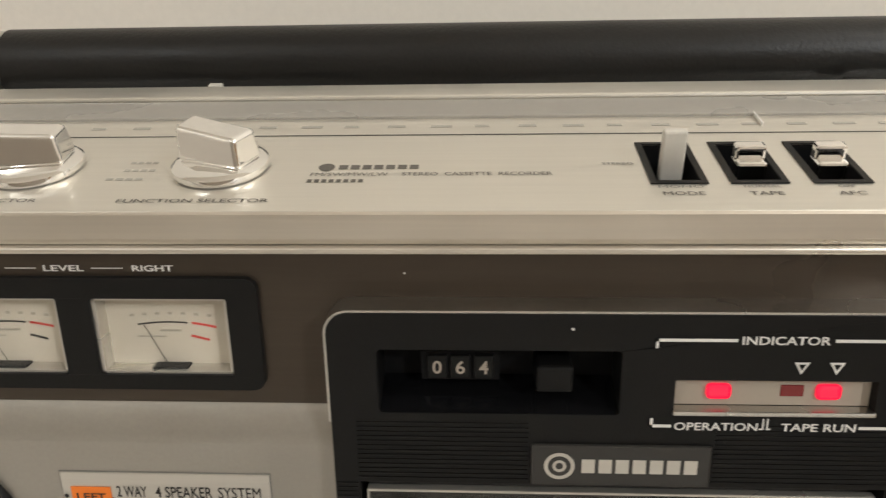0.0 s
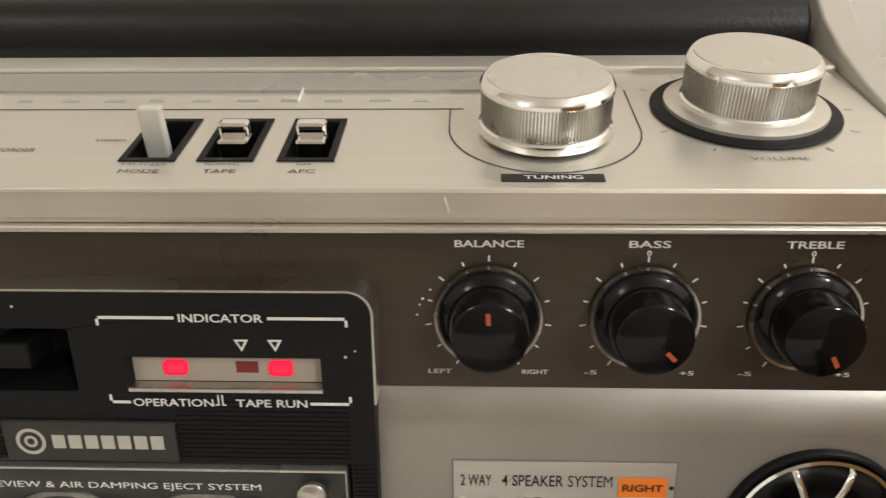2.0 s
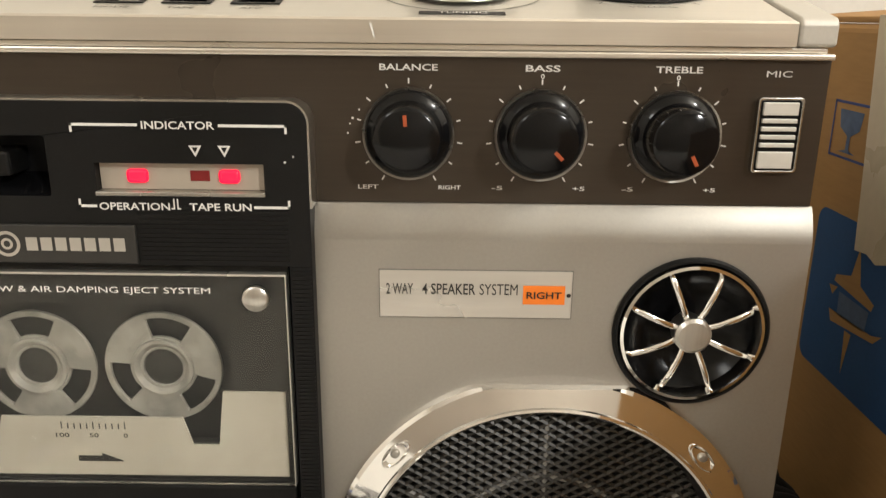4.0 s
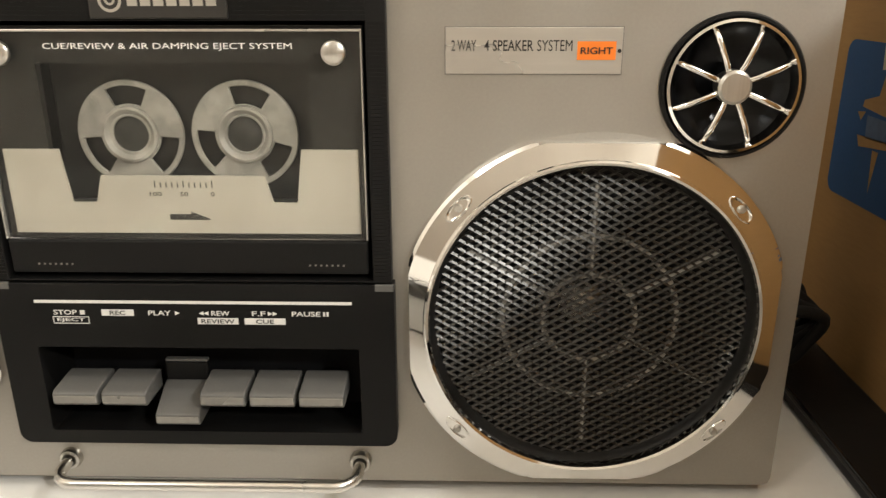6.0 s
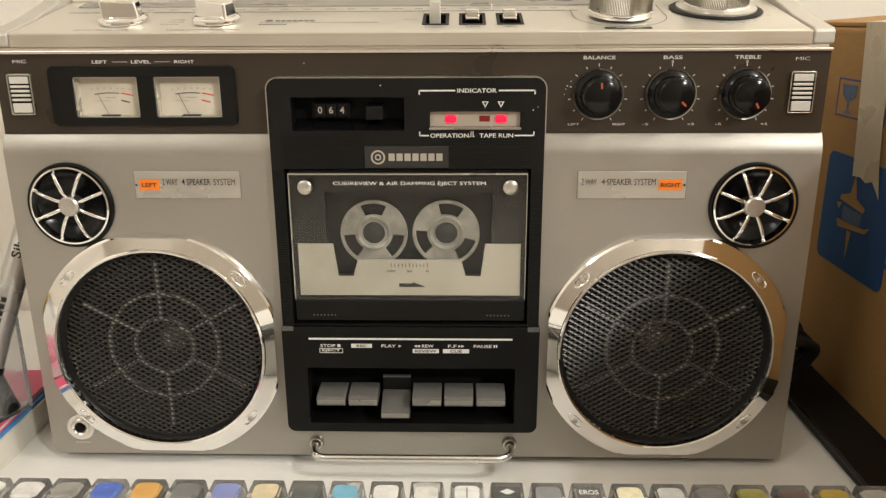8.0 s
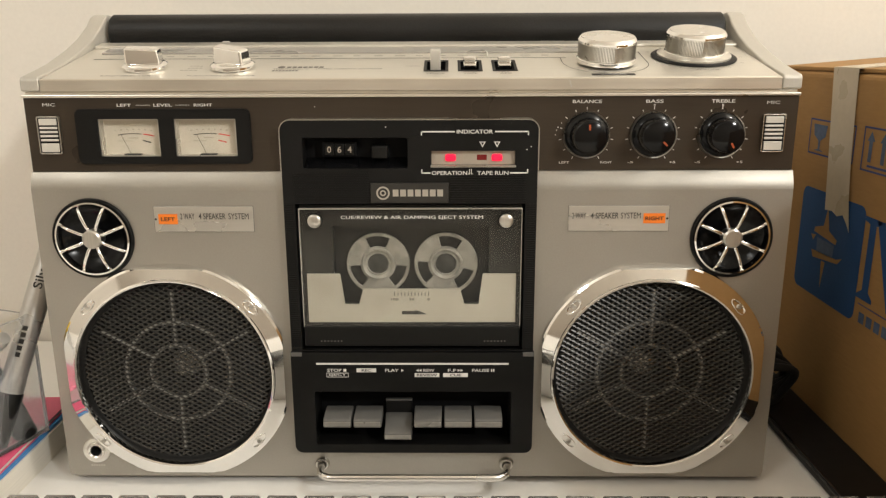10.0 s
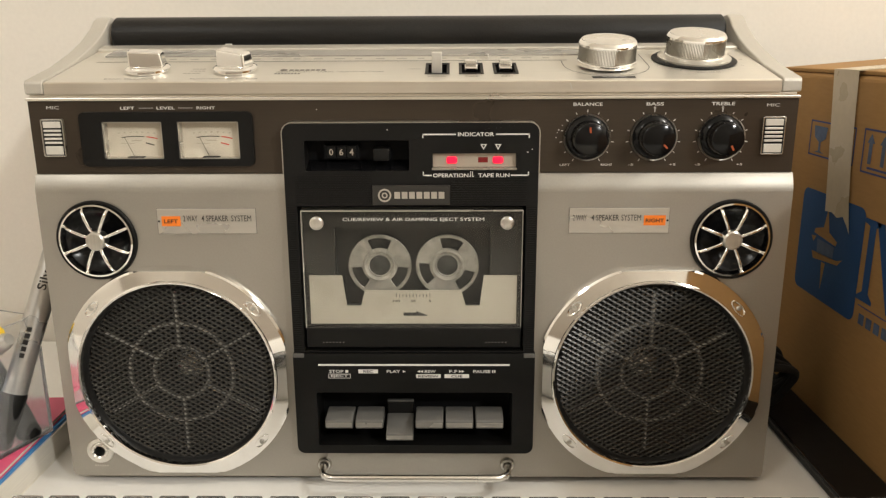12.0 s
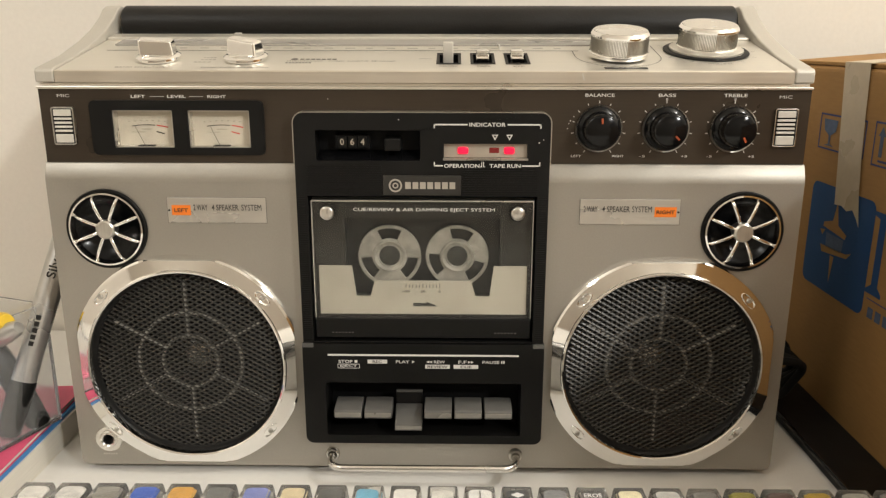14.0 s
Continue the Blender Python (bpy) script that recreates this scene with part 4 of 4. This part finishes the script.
grille_data = mesh_sheet(0.0612)
for s in (-1, 1):
    cx = s * WX
    ring = part("woofer", lathe([(0.0626, 0.0045), (0.0617, -0.0010), (0.0616, -0.0046), (0.0621, -0.0060), (0.0630, -0.0066), (0.0638, -0.0062), (0.0641, -0.0055), (0.0722, -0.0033), (0.0735, -0.0024), (0.0743, -0.0004), (0.0741, 0.0012)], cx, WZ, 160, flat=0.0694), chrome, boombox, "round black woofer in a chrome ring with flattened sides", smooth=16)
    bm = bmesh.new()
    arc = [bm.verts.new((cx + 0.0745 * math.cos(radians(90 + k)), 0.0002, WZ + 0.0745 * math.sin(radians(90 + k)))) for k in range(-20, 21, 2)]
    low = [bm.verts.new((cx + (10 - k) / 10 * 0.0250, -0.0004 + 0.0006 * abs((10 - k) / 10) ** 3, WZ + 0.0694)) for k in range(21)]
    for k in range(20):
        bm.faces.new((arc[k], arc[k + 1], low[k + 1], low[k]))
    rim = bmesh.ops.extrude_edge_only(bm, edges=[e for e in bm.edges if e.is_boundary])["geom"]
    for v in rim:
        if isinstance(v, bmesh.types.BMVert):
            v.co.y = 0.0015
    bmesh.ops.recalc_face_normals(bm, faces=bm.faces)
    part("brow", bm, silver, ring, "gently raised silver brow above the chrome ring", smooth=40)
    part("gasket", lathe([(0.0596, 0.0030), (0.0596, 0.0012), (0.0608, 0.0002), (0.0632, 0.0002), (0.0632, 0.0040)], cx, WZ, 96), black, ring, "black gasket", smooth=40)
    g = new("grille", grille_data)
    g.parent, g.location = ring, (cx, 0.0012, WZ)
    tagged(g, "black expanded metal grille", kind="stuff")
    part("cone", lathe([(0.0652, 0.0065), (0.0590, 0.0065), (0.0560, 0.0045), (0.0530, 0.0070), (0.0170, 0.0225), (0.0130, 0.0225)], cx, WZ, 64), cone_paper, ring, "black paper cone", smooth=40)
    part("dust_cap", lathe([(0.0135, 0.0225), (0.0128, 0.0185), (0.0100, 0.0150), (0.0050, 0.0128), (0, 0.0122)], cx, WZ, 48), steel_dull, ring, "shiny dome in the middle of the cone", smooth=50)
    for r in (0.0178, 0.0335):
        part("rib", lathe([(r - 0.0013, 0.0040), (r - 0.0009, 0.0017), (r + 0.0009, 0.0017), (r + 0.0013, 0.0040)], cx, WZ, 64), rib_black, ring, smooth=60)
    for k in range(6):
        a = radians(90 + 60 * k)
        bm = tube([(cx + 0.0178 * math.cos(a), 0.0026, WZ + 0.0178 * math.sin(a)), (cx + 0.0550 * math.cos(a), 0.0026, WZ + 0.0550 * math.sin(a))], 0.0012, 6)
        part("rib", bm, rib_black, ring)
    for k in (42, 138, 222, 318):
        a = radians(k)
        lug = lathe([(0.0048, 0.0010), (0.0047, -0.0001), (0.0043, -0.0003), (0.0039, 0.0), (0.0030, 0.0003), (0, 0.0003)], n=28)
        bmesh.ops.scale(lug, vec=(1.35, 1.0, 0.60), verts=lug.verts)
        part("lug", lug, chrome, ring, "pressed mounting lug", smooth=60, m=Matrix.Translation((cx + 0.0682 * math.cos(a), -0.0046, WZ + 0.0682 * math.sin(a))) @ Matrix.Rotation(radians(90) - a, 4, "Y") @ Matrix.Rotation(radians(-15), 4, "X"))
        u, v = cx + 0.0685 * math.cos(a), WZ + 0.0685 * math.sin(a)
        part("screw", lathe([(0, -0.0056), (0.0012, -0.0055), (0.0015, -0.0050), (0.0015, -0.0030)], u, v, 16), steel_dull, ring, smooth=40)
    # tweeter
    tx = s * TX
    tw = part("tweeter", lathe([(0.0250, 0.0), (0.0250, -0.0012), (0.0244, -0.0020), (0.0236, -0.0020), (0.0232, -0.0008), (0.0226, 0.0010)], tx, TZ, 72), black, boombox, "small round tweeter with chrome spokes", smooth=40)
    part("bright_ring", lathe([(0.0230, 0.0002), (0.0228, -0.0026), (0.0218, -0.0028), (0.0212, -0.0004), (0.0210, 0.0030)], tx, TZ, 72), chrome, tw, "chrome ring", smooth=40)
    part("bowl", lathe([(0.0232, 0.0), (0.0190, 0.0050), (0.0110, 0.0095), (0, 0.0105)], tx, TZ, 56), black_gloss, tw, "glossy black bowl", smooth=50)
    part("hub", lathe([(0, -0.0046), (0.0048, -0.0045), (0.0058, -0.0036), (0.0060, 0.0), (0.0050, 0.0050)], tx, TZ, 40), hub_metal, tw, "spun chrome hub", smooth=40)
    for k in range(8):
        a = radians(22 + 45 * k)
        ca, sa = math.cos(a), math.sin(a)
        bm = tube([(tx + r * ca, y, TZ + r * sa) for r, y in ((0.0050, -0.0010), (0.0085, -0.0022), (0.0150, -0.0022), (0.0195, -0.0012), (0.0206, 0.0016))], 0.00115, 8)
        part("spoke", bm, chrome, tw, smooth=50)
for x in (-0.19, 0.19):
    for y in (0.025, 0.120):
        part("foot", lathe([(0, 0), (0.008, 0), (0.009, 0.0052), (0, 0.0052)], n=24), black_matt, boombox, "rubber foot", m=Matrix.Translation((x, y, TABLE_Z + 0.0001)) @ Matrix.Rotation(radians(90), 4, "X"))

# ---------------------------------------------------------------- things beside it
# cardboard box
BX = 0.306
carton = tagged(empty("cardboard_box", pose(0, 0, TABLE_Z)), "brown cardboard box with blue prints and parcel tape", "box")
H0, H1 = 0.0, 0.262
part("carton", box(BX, BX + 0.40, -0.34, 0.225, H0, H1, 0.004, 3), cardboard, carton, "brown corrugated body")
LID = pose(BX + 0.003, 0, H1 + 0.0004, 0, -4.5, 0)
part("flap", box(0.0, 0.196, -0.336, 0.221, 0.0, 0.0030, 0.0008), cardboard, carton, "top flap bowed upwards", m=LID)
part("flap", box(0.0, 0.194, -0.336, 0.221, 0.0, 0.0030, 0.0008), cardboard, carton, "top flap bowed upwards", m=pose(BX + 0.397, 0, H1 + 0.0004, 0, 4.5, 0) @ Matrix.Translation((-0.194, 0, 0)))
SIDE = Matrix(((0, 0, -1, BX), (-1, 0, 0, -0.004), (0, 1, 0, -TABLE_Z + 0.002), (0, 0, 0, 1)))   # u = -y, v = z, out = -x
part("blue_print", print_poly(rrect(-0.155, -0.060, 0.104, 0.185, 0.007), SIDE, 0.0003), box_blue, carton, "blue square print")
for poly in ([(-0.112, 0.1755), (-0.107, 0.158), (-0.094, 0.1535), (-0.0955, 0.1500), (-0.130, 0.1530), (-0.129, 0.1565), (-0.116, 0.160)],
             [(-0.131, 0.1385), (-0.128, 0.1330), (-0.090, 0.1370), (-0.084, 0.1425), (-0.092, 0.1400)],
             [(-0.114, 0.1335), (-0.108, 0.1335), (-0.1115, 0.112)],
             [(-0.134, 0.1500), (-0.126, 0.1510), (-0.130, 0.1460)]):
    part("print_scuff", print_poly(poly, SIDE, 0.0005), cardboard, carton, "bare patch torn out of the print")
part("print_shade", print_poly([(-0.124, 0.1495), (-0.097, 0.1490), (-0.098, 0.1390), (-0.123, 0.1380)], SIDE, 0.0005), faded, carton, "faded patch in the print")


def outlined(u0, u1, v0, v1, w):
    return [(u0, u1, v0, v0 + w), (u0, u1, v1 - w, v1), (u0, u0 + w, v0, v1), (u1 - w, u1, v0, v1)]


part("fragile_print", bars(outlined(-0.156, -0.087, 0.2105, 0.2375, 0.0012), SIDE, 0.0003), box_ink, carton)
part("fragile_print", print_poly([(-0.150, 0.2335), (-0.128, 0.2335), (-0.130, 0.2250), (-0.1375, 0.2215), (-0.1375, 0.2150), (-0.131, 0.2135), (-0.147, 0.2135), (-0.1405, 0.2150), (-0.1405, 0.2215), (-0.148, 0.2250)], SIDE, 0.0003), faded, carton)
part("arrow_print", bars(outlined(-0.076, -0.026, 0.2085, 0.2385, 0.0013) + [(-0.068, -0.036, 0.2115, 0.2130)], SIDE, 0.0003), box_ink, carton)
for u in (-0.066, -0.050, -0.034):
    part("arrow_print", print_poly([(u - 0.0022, 0.215), (u + 0.0022, 0.215), (u + 0.0022, 0.229), (u + 0.0048, 0.229), (u, 0.2355), (u - 0.0048, 0.229), (u - 0.0022, 0.229)], SIDE, 0.0003), faded, carton)
for poly in ([(-0.060, 0.1795), (-0.040, 0.1795), (-0.040, 0.1765), (-0.0455, 0.1750), (-0.0455, 0.1290), (-0.040, 0.1250), (-0.040, 0.1225), (-0.060, 0.1225), (-0.060, 0.1250), (-0.0535, 0.1290), (-0.0535, 0.1750), (-0.060, 0.1765)],
             [(-0.045, 0.1795), (-0.036, 0.1795), (-0.014, 0.1225), (-0.022, 0.1225)],
             [(-0.021, 0.1795), (-0.004, 0.1795), (-0.004, 0.1765), (-0.0085, 0.1750), (-0.0085, 0.1225), (-0.0150, 0.1225), (-0.0150, 0.1750), (-0.021, 0.1765)]):
    part("big_print", print_poly(poly, SIDE, 0.0003), box_blue, carton, "large blue printed shape")
part("print_rule", bars([(-0.056, 0.060, 0.1185, 0.1192)], SIDE, 0.0003), box_ink, carton)
for k in range(9):
    part("small_print", bars([(-0.053 + k * 0.0098, -0.0462 + k * 0.0098, 0.1060, 0.1135)], SIDE, 0.0003), faded, carton)
prof = [(-0.128, 0.2764), (-0.092, 0.2764), (-0.0905, 0.250), (-0.088, 0.215), (-0.084, 0.185), (-0.0785, 0.163), (-0.0835, 0.1685), (-0.090, 0.1735), (-0.098, 0.1710), (-0.106, 0.1735), (-0.1165, 0.1725), (-0.1200, 0.205), (-0.1245, 0.245)]
part("tape_strip", print_poly(prof, SIDE, 0.0009), parcel_tape, carton, "beige parcel tape hanging over the edge")
part("tape_strip", box(-0.0034, 0.197, 0.088, 0.124, 0.0032, 0.0038), parcel_tape, carton, "beige parcel tape across the top", m=LID)

# black tray under the carton and cables behind
tray = tagged(empty("power_strip", pose(0, 0, TABLE_Z)), "flat black plastic power strip lying beside the box", "power strip")
part("body", box(0.2665, 0.3052, -0.35, 0.200, 0.0, 0.0080, 0.0020), black, tray, "black plastic body")
part("edge_rail", box(0.2660, 0.2682, -0.349, 0.199, 0.0055, 0.0086, 0.0007), black_gloss, tray, "raised glossy black edge")
part("end_cap", box(0.2665, 0.3052, 0.2002, 0.208, 0.0, 0.0078, 0.002), black_gloss, tray)
cab = tagged(empty("cable_coil", pose(0, 0, 0)), "loose coil of black cable behind the boombox", "cable")
for k in range(4):
    pts = []
    for i in range(41):
        a = 2 * math.pi * i / 40 + k
        pts.append((0.272 + (0.0155 + 0.0015 * (k % 3)) * math.cos(a) + 0.002 * math.sin(3 * a + k), 0.096 + 0.006 * k - 0.006 * math.sin(a), 0.042 + 0.0015 * k + 0.017 * math.sin(a) + 0.002 * math.cos(2 * a + k)))
    part("loop", tube(pts, 0.0032, 8), cone_paper, cab, smooth=60)

# keyboard with clear caps, in front of the boombox
kb = tagged(empty("keyboard", pose(0, 0, TABLE_Z)), "white desktop keyboard with clear picture keycaps", "keyboard")
part("case", box(-0.2115, 0.2620, -0.280, -0.1065, 0.0, 0.0400, 0.004, 3), table_white, kb, "white plastic keyboard case")
colours = [(0.75, 0.72, 0.66), (0.76, 0.73, 0.68), (0.30, 0.28, 0.24), (0.04, 0.13, 0.60), (0.72, 0.38, 0.06), (0.16, 0.16, 0.15), (0.20, 0.24, 0.55), (0.70, 0.58, 0.36), (0.10, 0.10, 0.09), (0.16, 0.45, 0.62),
           (0.80, 0.77, 0.72), (0.76, 0.73, 0.66), (0.80, 0.78, 0.74), (0.05, 0.05, 0.05), (0.22, 0.22, 0.22), (0.07, 0.065, 0.06), (0.78, 0.70, 0.46), (0.60, 0.58, 0.54), (0.28, 0.27, 0.26), (0.50, 0.45, 0.05), (0.14, 0.07, 0.06), (0.75, 0.50, 0.03), (0.60, 0.58, 0.52), (0.3, 0.3, 0.3)]
random.seed(7)
for row in range(2):
    for i in range(24):
        c = colours[(i + row * 7) % 24]
        x = -0.1960 + 0.0191 * i
        y = -0.1135 - 0.0191 * row
        z = 0.0575 - 0.005 * row
        slope = Matrix.Translation((x, y, z))
        cap = part("keycap", turned([(0.0131, -0.0170), (0.0128, -0.0150), (0.0112, -0.0030), (0.0106, -0.0008), (0.0098, 0.0), (0.0090, -0.0003), (0, -0.0006)], 4), keycap_clear, kb, "clear plastic keycap", bevel=0.0007, m=slope @ Matrix.Rotation(radians(45), 4, "Z"))
        cap.visible_shadow = False
        part("picture_tile", plate(rrect(-0.0058, 0.0058, -0.0056, 0.0056, 0.0028, 4), [], 0.0, 0.0008), material("tile_colour", c, 0.5, 0.0, 300, 0.18, mottle=160), cap, "coloured picture tile", m=slope @ Matrix.Translation((0, 0, -0.0022)) @ Matrix.Rotation(radians(-90), 4, "X"))
        part("stem", box(-0.0066, 0.0066, -0.0066, 0.0066, -0.0175, -0.0044, 0.0012), stem_brown if (i * 5 + row) % 3 else dial_grey, cap, m=slope)
        if row == 0 and i == 15:
            part("tile_text", letters("EROS", (0, 0.0012), 0.0090, 0.0036, slope, -0.0019), bright_print, cap)
        if row == 0 and i == 13:
            part("tile_mark", print_poly([(-0.0036, 0.001), (0, -0.0016), (0.0036, 0.001), (0, 0.0036)], slope, -0.0019), bright_print, cap, "pale diamond")
        if row == 0 and i == 12:
            part("tile_mark", bars([(-0.0003, 0.0003, -0.004, 0.004)], slope, -0.0019), grey_print, cap)

# books and pens on the other side
def book(name, label, x0, x1, y0, y1, z0, z1, cover, turn):
    m = pose((x0 + x1) / 2, (y0 + y1) / 2, z0, 0, 0, turn)
    w, d, h = (x1 - x0) / 2, (y1 - y0) / 2, z1 - z0
    b = tagged(empty(name, m), label, "book", group="stacked notebooks")
    part("page_block", box(-w + 0.001, w - 0.001, -d + 0.001, d - 0.001, 0.0006, h - 0.0006), pages, b)
    part("cover", box(-w, w, -d, d, h - 0.0006, h, 0.0002), cover, b)
    part("cover", box(-w, w, -d, d, 0.0, 0.0006, 0.0002), cover, b)
    return b


book("notebook", "thick pale notebook with a navy cover lying on the table", -0.460, -0.2570, -0.070, 0.080, TABLE_Z, TABLE_Z + 0.0190, pages, 0)
book("booklet", "thin blue booklet in the stack", -0.461, -0.2580, -0.072, 0.078, TABLE_Z + 0.0191, TABLE_Z + 0.0212, sky_blue, 1)
book("notebook", "thin notebook with a pink cover on top of the stack", -0.463, -0.2600, -0.066, 0.075, TABLE_Z + 0.0213, TABLE_Z + 0.0250, pink, 2)


def pen(name, label, a, b, r, barrel, capmat, cap_len, clip=True):
    A, B = Vector(a), Vector(b)
    d = B - A
    L = d.length
    m = Matrix.Translation(A) @ d.to_track_quat("Z", "Y").to_matrix().to_4x4()
    p = tagged(empty(name, m), label, "pen", group="pens in the holder")
    part("barrel", turned([(0, cap_len), (r, cap_len), (r, L - 0.012), (r * 0.82, L - 0.004), (r * 0.55, L), (0, L)], 32), barrel, p, smooth=40)
    part("cap", turned([(0, 0), (r * 0.80, 0), (r * 0.95, 0.002), (r * 1.08, cap_len - 0.001), (r * 1.02, cap_len), (0, cap_len)], 32), capmat, p, "black cap", smooth=40)
    return p, m, L


cup = tagged(empty("pen_holder", pose(-0.309, 0.002, TABLE_Z + 0.0252, 0, 0, -20)), "clear acrylic pen holder standing on the notebooks", "pen holder")
part("base", box(-0.045, 0.045, -0.040, 0.040, 0.0, 0.003, 0.0006), acrylic, cup)
for a in ((-0.045, -0.043, -0.040, 0.040), (0.043, 0.045, -0.040, 0.040), (-0.043, 0.043, -0.040, -0.038), (-0.043, 0.043, 0.038, 0.040)):
    w = part("wall", box(a[0], a[1], a[2], a[3], 0.003, 0.085, 0.0004), acrylic, cup)
    w.visible_shadow = False
Z = TABLE_Z + 0.0285
p, m, L = pen("marker_pen", "fat silver paint marker leaning cap down", (-0.2745, -0.006, Z), (-0.2405, 0.046, 0.176), 0.0078, marker_silver, black, 0.037)


def round_print(pen_ob, m, body, along, width, height, r):
    """Words along a pen, facing the front."""
    z = Vector((0, 0, 1))
    out = m.to_3x3().inverted() @ Vector((0.25, -1.0, 0.25))
    out = (out - z * out.dot(z)).normalized()
    side = out.cross(z)
    f = Matrix(((z.x, side.x, out.x, 0), (z.y, side.y, out.y, 0), (z.z, side.z, out.z, 0), (0, 0, 0, 1)))
    if body:
        return part("barrel_text", letters(body, (along, 0), width, height, f, r), ink, pen_ob)
    n = 5
    return part("barrel_text", bars([(along + (k - n / 2) * width / n, along + (k - n / 2 + 0.7) * width / n, -height / 2, height / 2) for k in range(n)], f, r), ink, pen_ob)


round_print(p, m, "Silver", 0.118, 0.022, 0.0058, 0.0081)
round_print(p, m, "", 0.072, 0.022, 0.0032, 0.0081)
pen("marker_pen", "black marker leaning in the holder", (-0.262, 0.012, Z - 0.0025), (-0.292, 0.018, 0.098), 0.0078, black, black, 0.03)
pen("felt_pen", "yellow felt pen pointing out of the holder", (-0.345, 0.030, 0.082), (-0.2600, -0.010, 0.1225), 0.0085, yellow, yellow, 0.03)
pen("felt_pen", "grey felt pen pointing out of the holder", (-0.345, 0.010, 0.072), (-0.2520, -0.012, 0.1195), 0.0066, marker_silver, marker_silver, 0.03)
pen("felt_pen", "blue felt pen standing in the holder", (-0.292, 0.002, Z), (-0.300, 0.012, 0.092), 0.0070, sky_blue, sky_blue, 0.03)
pen("felt_pen", "red felt pen lying in the holder", (-0.345, -0.020, Z + 0.006), (-0.285, -0.028, Z + 0.010), 0.0050, pink, pink, 0.03)

# small wear on the boombox
for x, z, r in ((0.0865, 0.2420, 0.0003), (0.0880, 0.2465, 0.0004), (0.0872, 0.2448, 0.0003), (0.0900, 0.2490, 0.0003), (-0.0560, 0.2590, 0.0003)):
    part("paint_chip", print_poly(disc(x, z, r, 8), M2), white_print, control)
for x, z, r in ((-0.0135, 0.2478, 0.0004), (0.0690, 0.2345, 0.0004), (0.0715, 0.2362, 0.0003)):
    part("paint_chip", print_poly(disc(x, z, r, 8), at_front(-0.0062)), white_print, deck)
part("scratch", print_poly([(0.0935, 0.2738), (0.0941, 0.2740), (0.0952, 0.2700), (0.0948, 0.2698)], at_front(0.0021)), white_print, boombox, "pale scratch on the metal edge")
part("rear_tab", box(-0.1330, -0.1280, 0.0885, 0.0912, 0.0, 0.0022, 0.0005), pale_slat, top_plate, m=TOP)
part("rear_tab", box(0.0860, 0.0960, 0.0890, 0.0910, 0.0, 0.0018, 0.0004), black, top_plate, m=TOP)
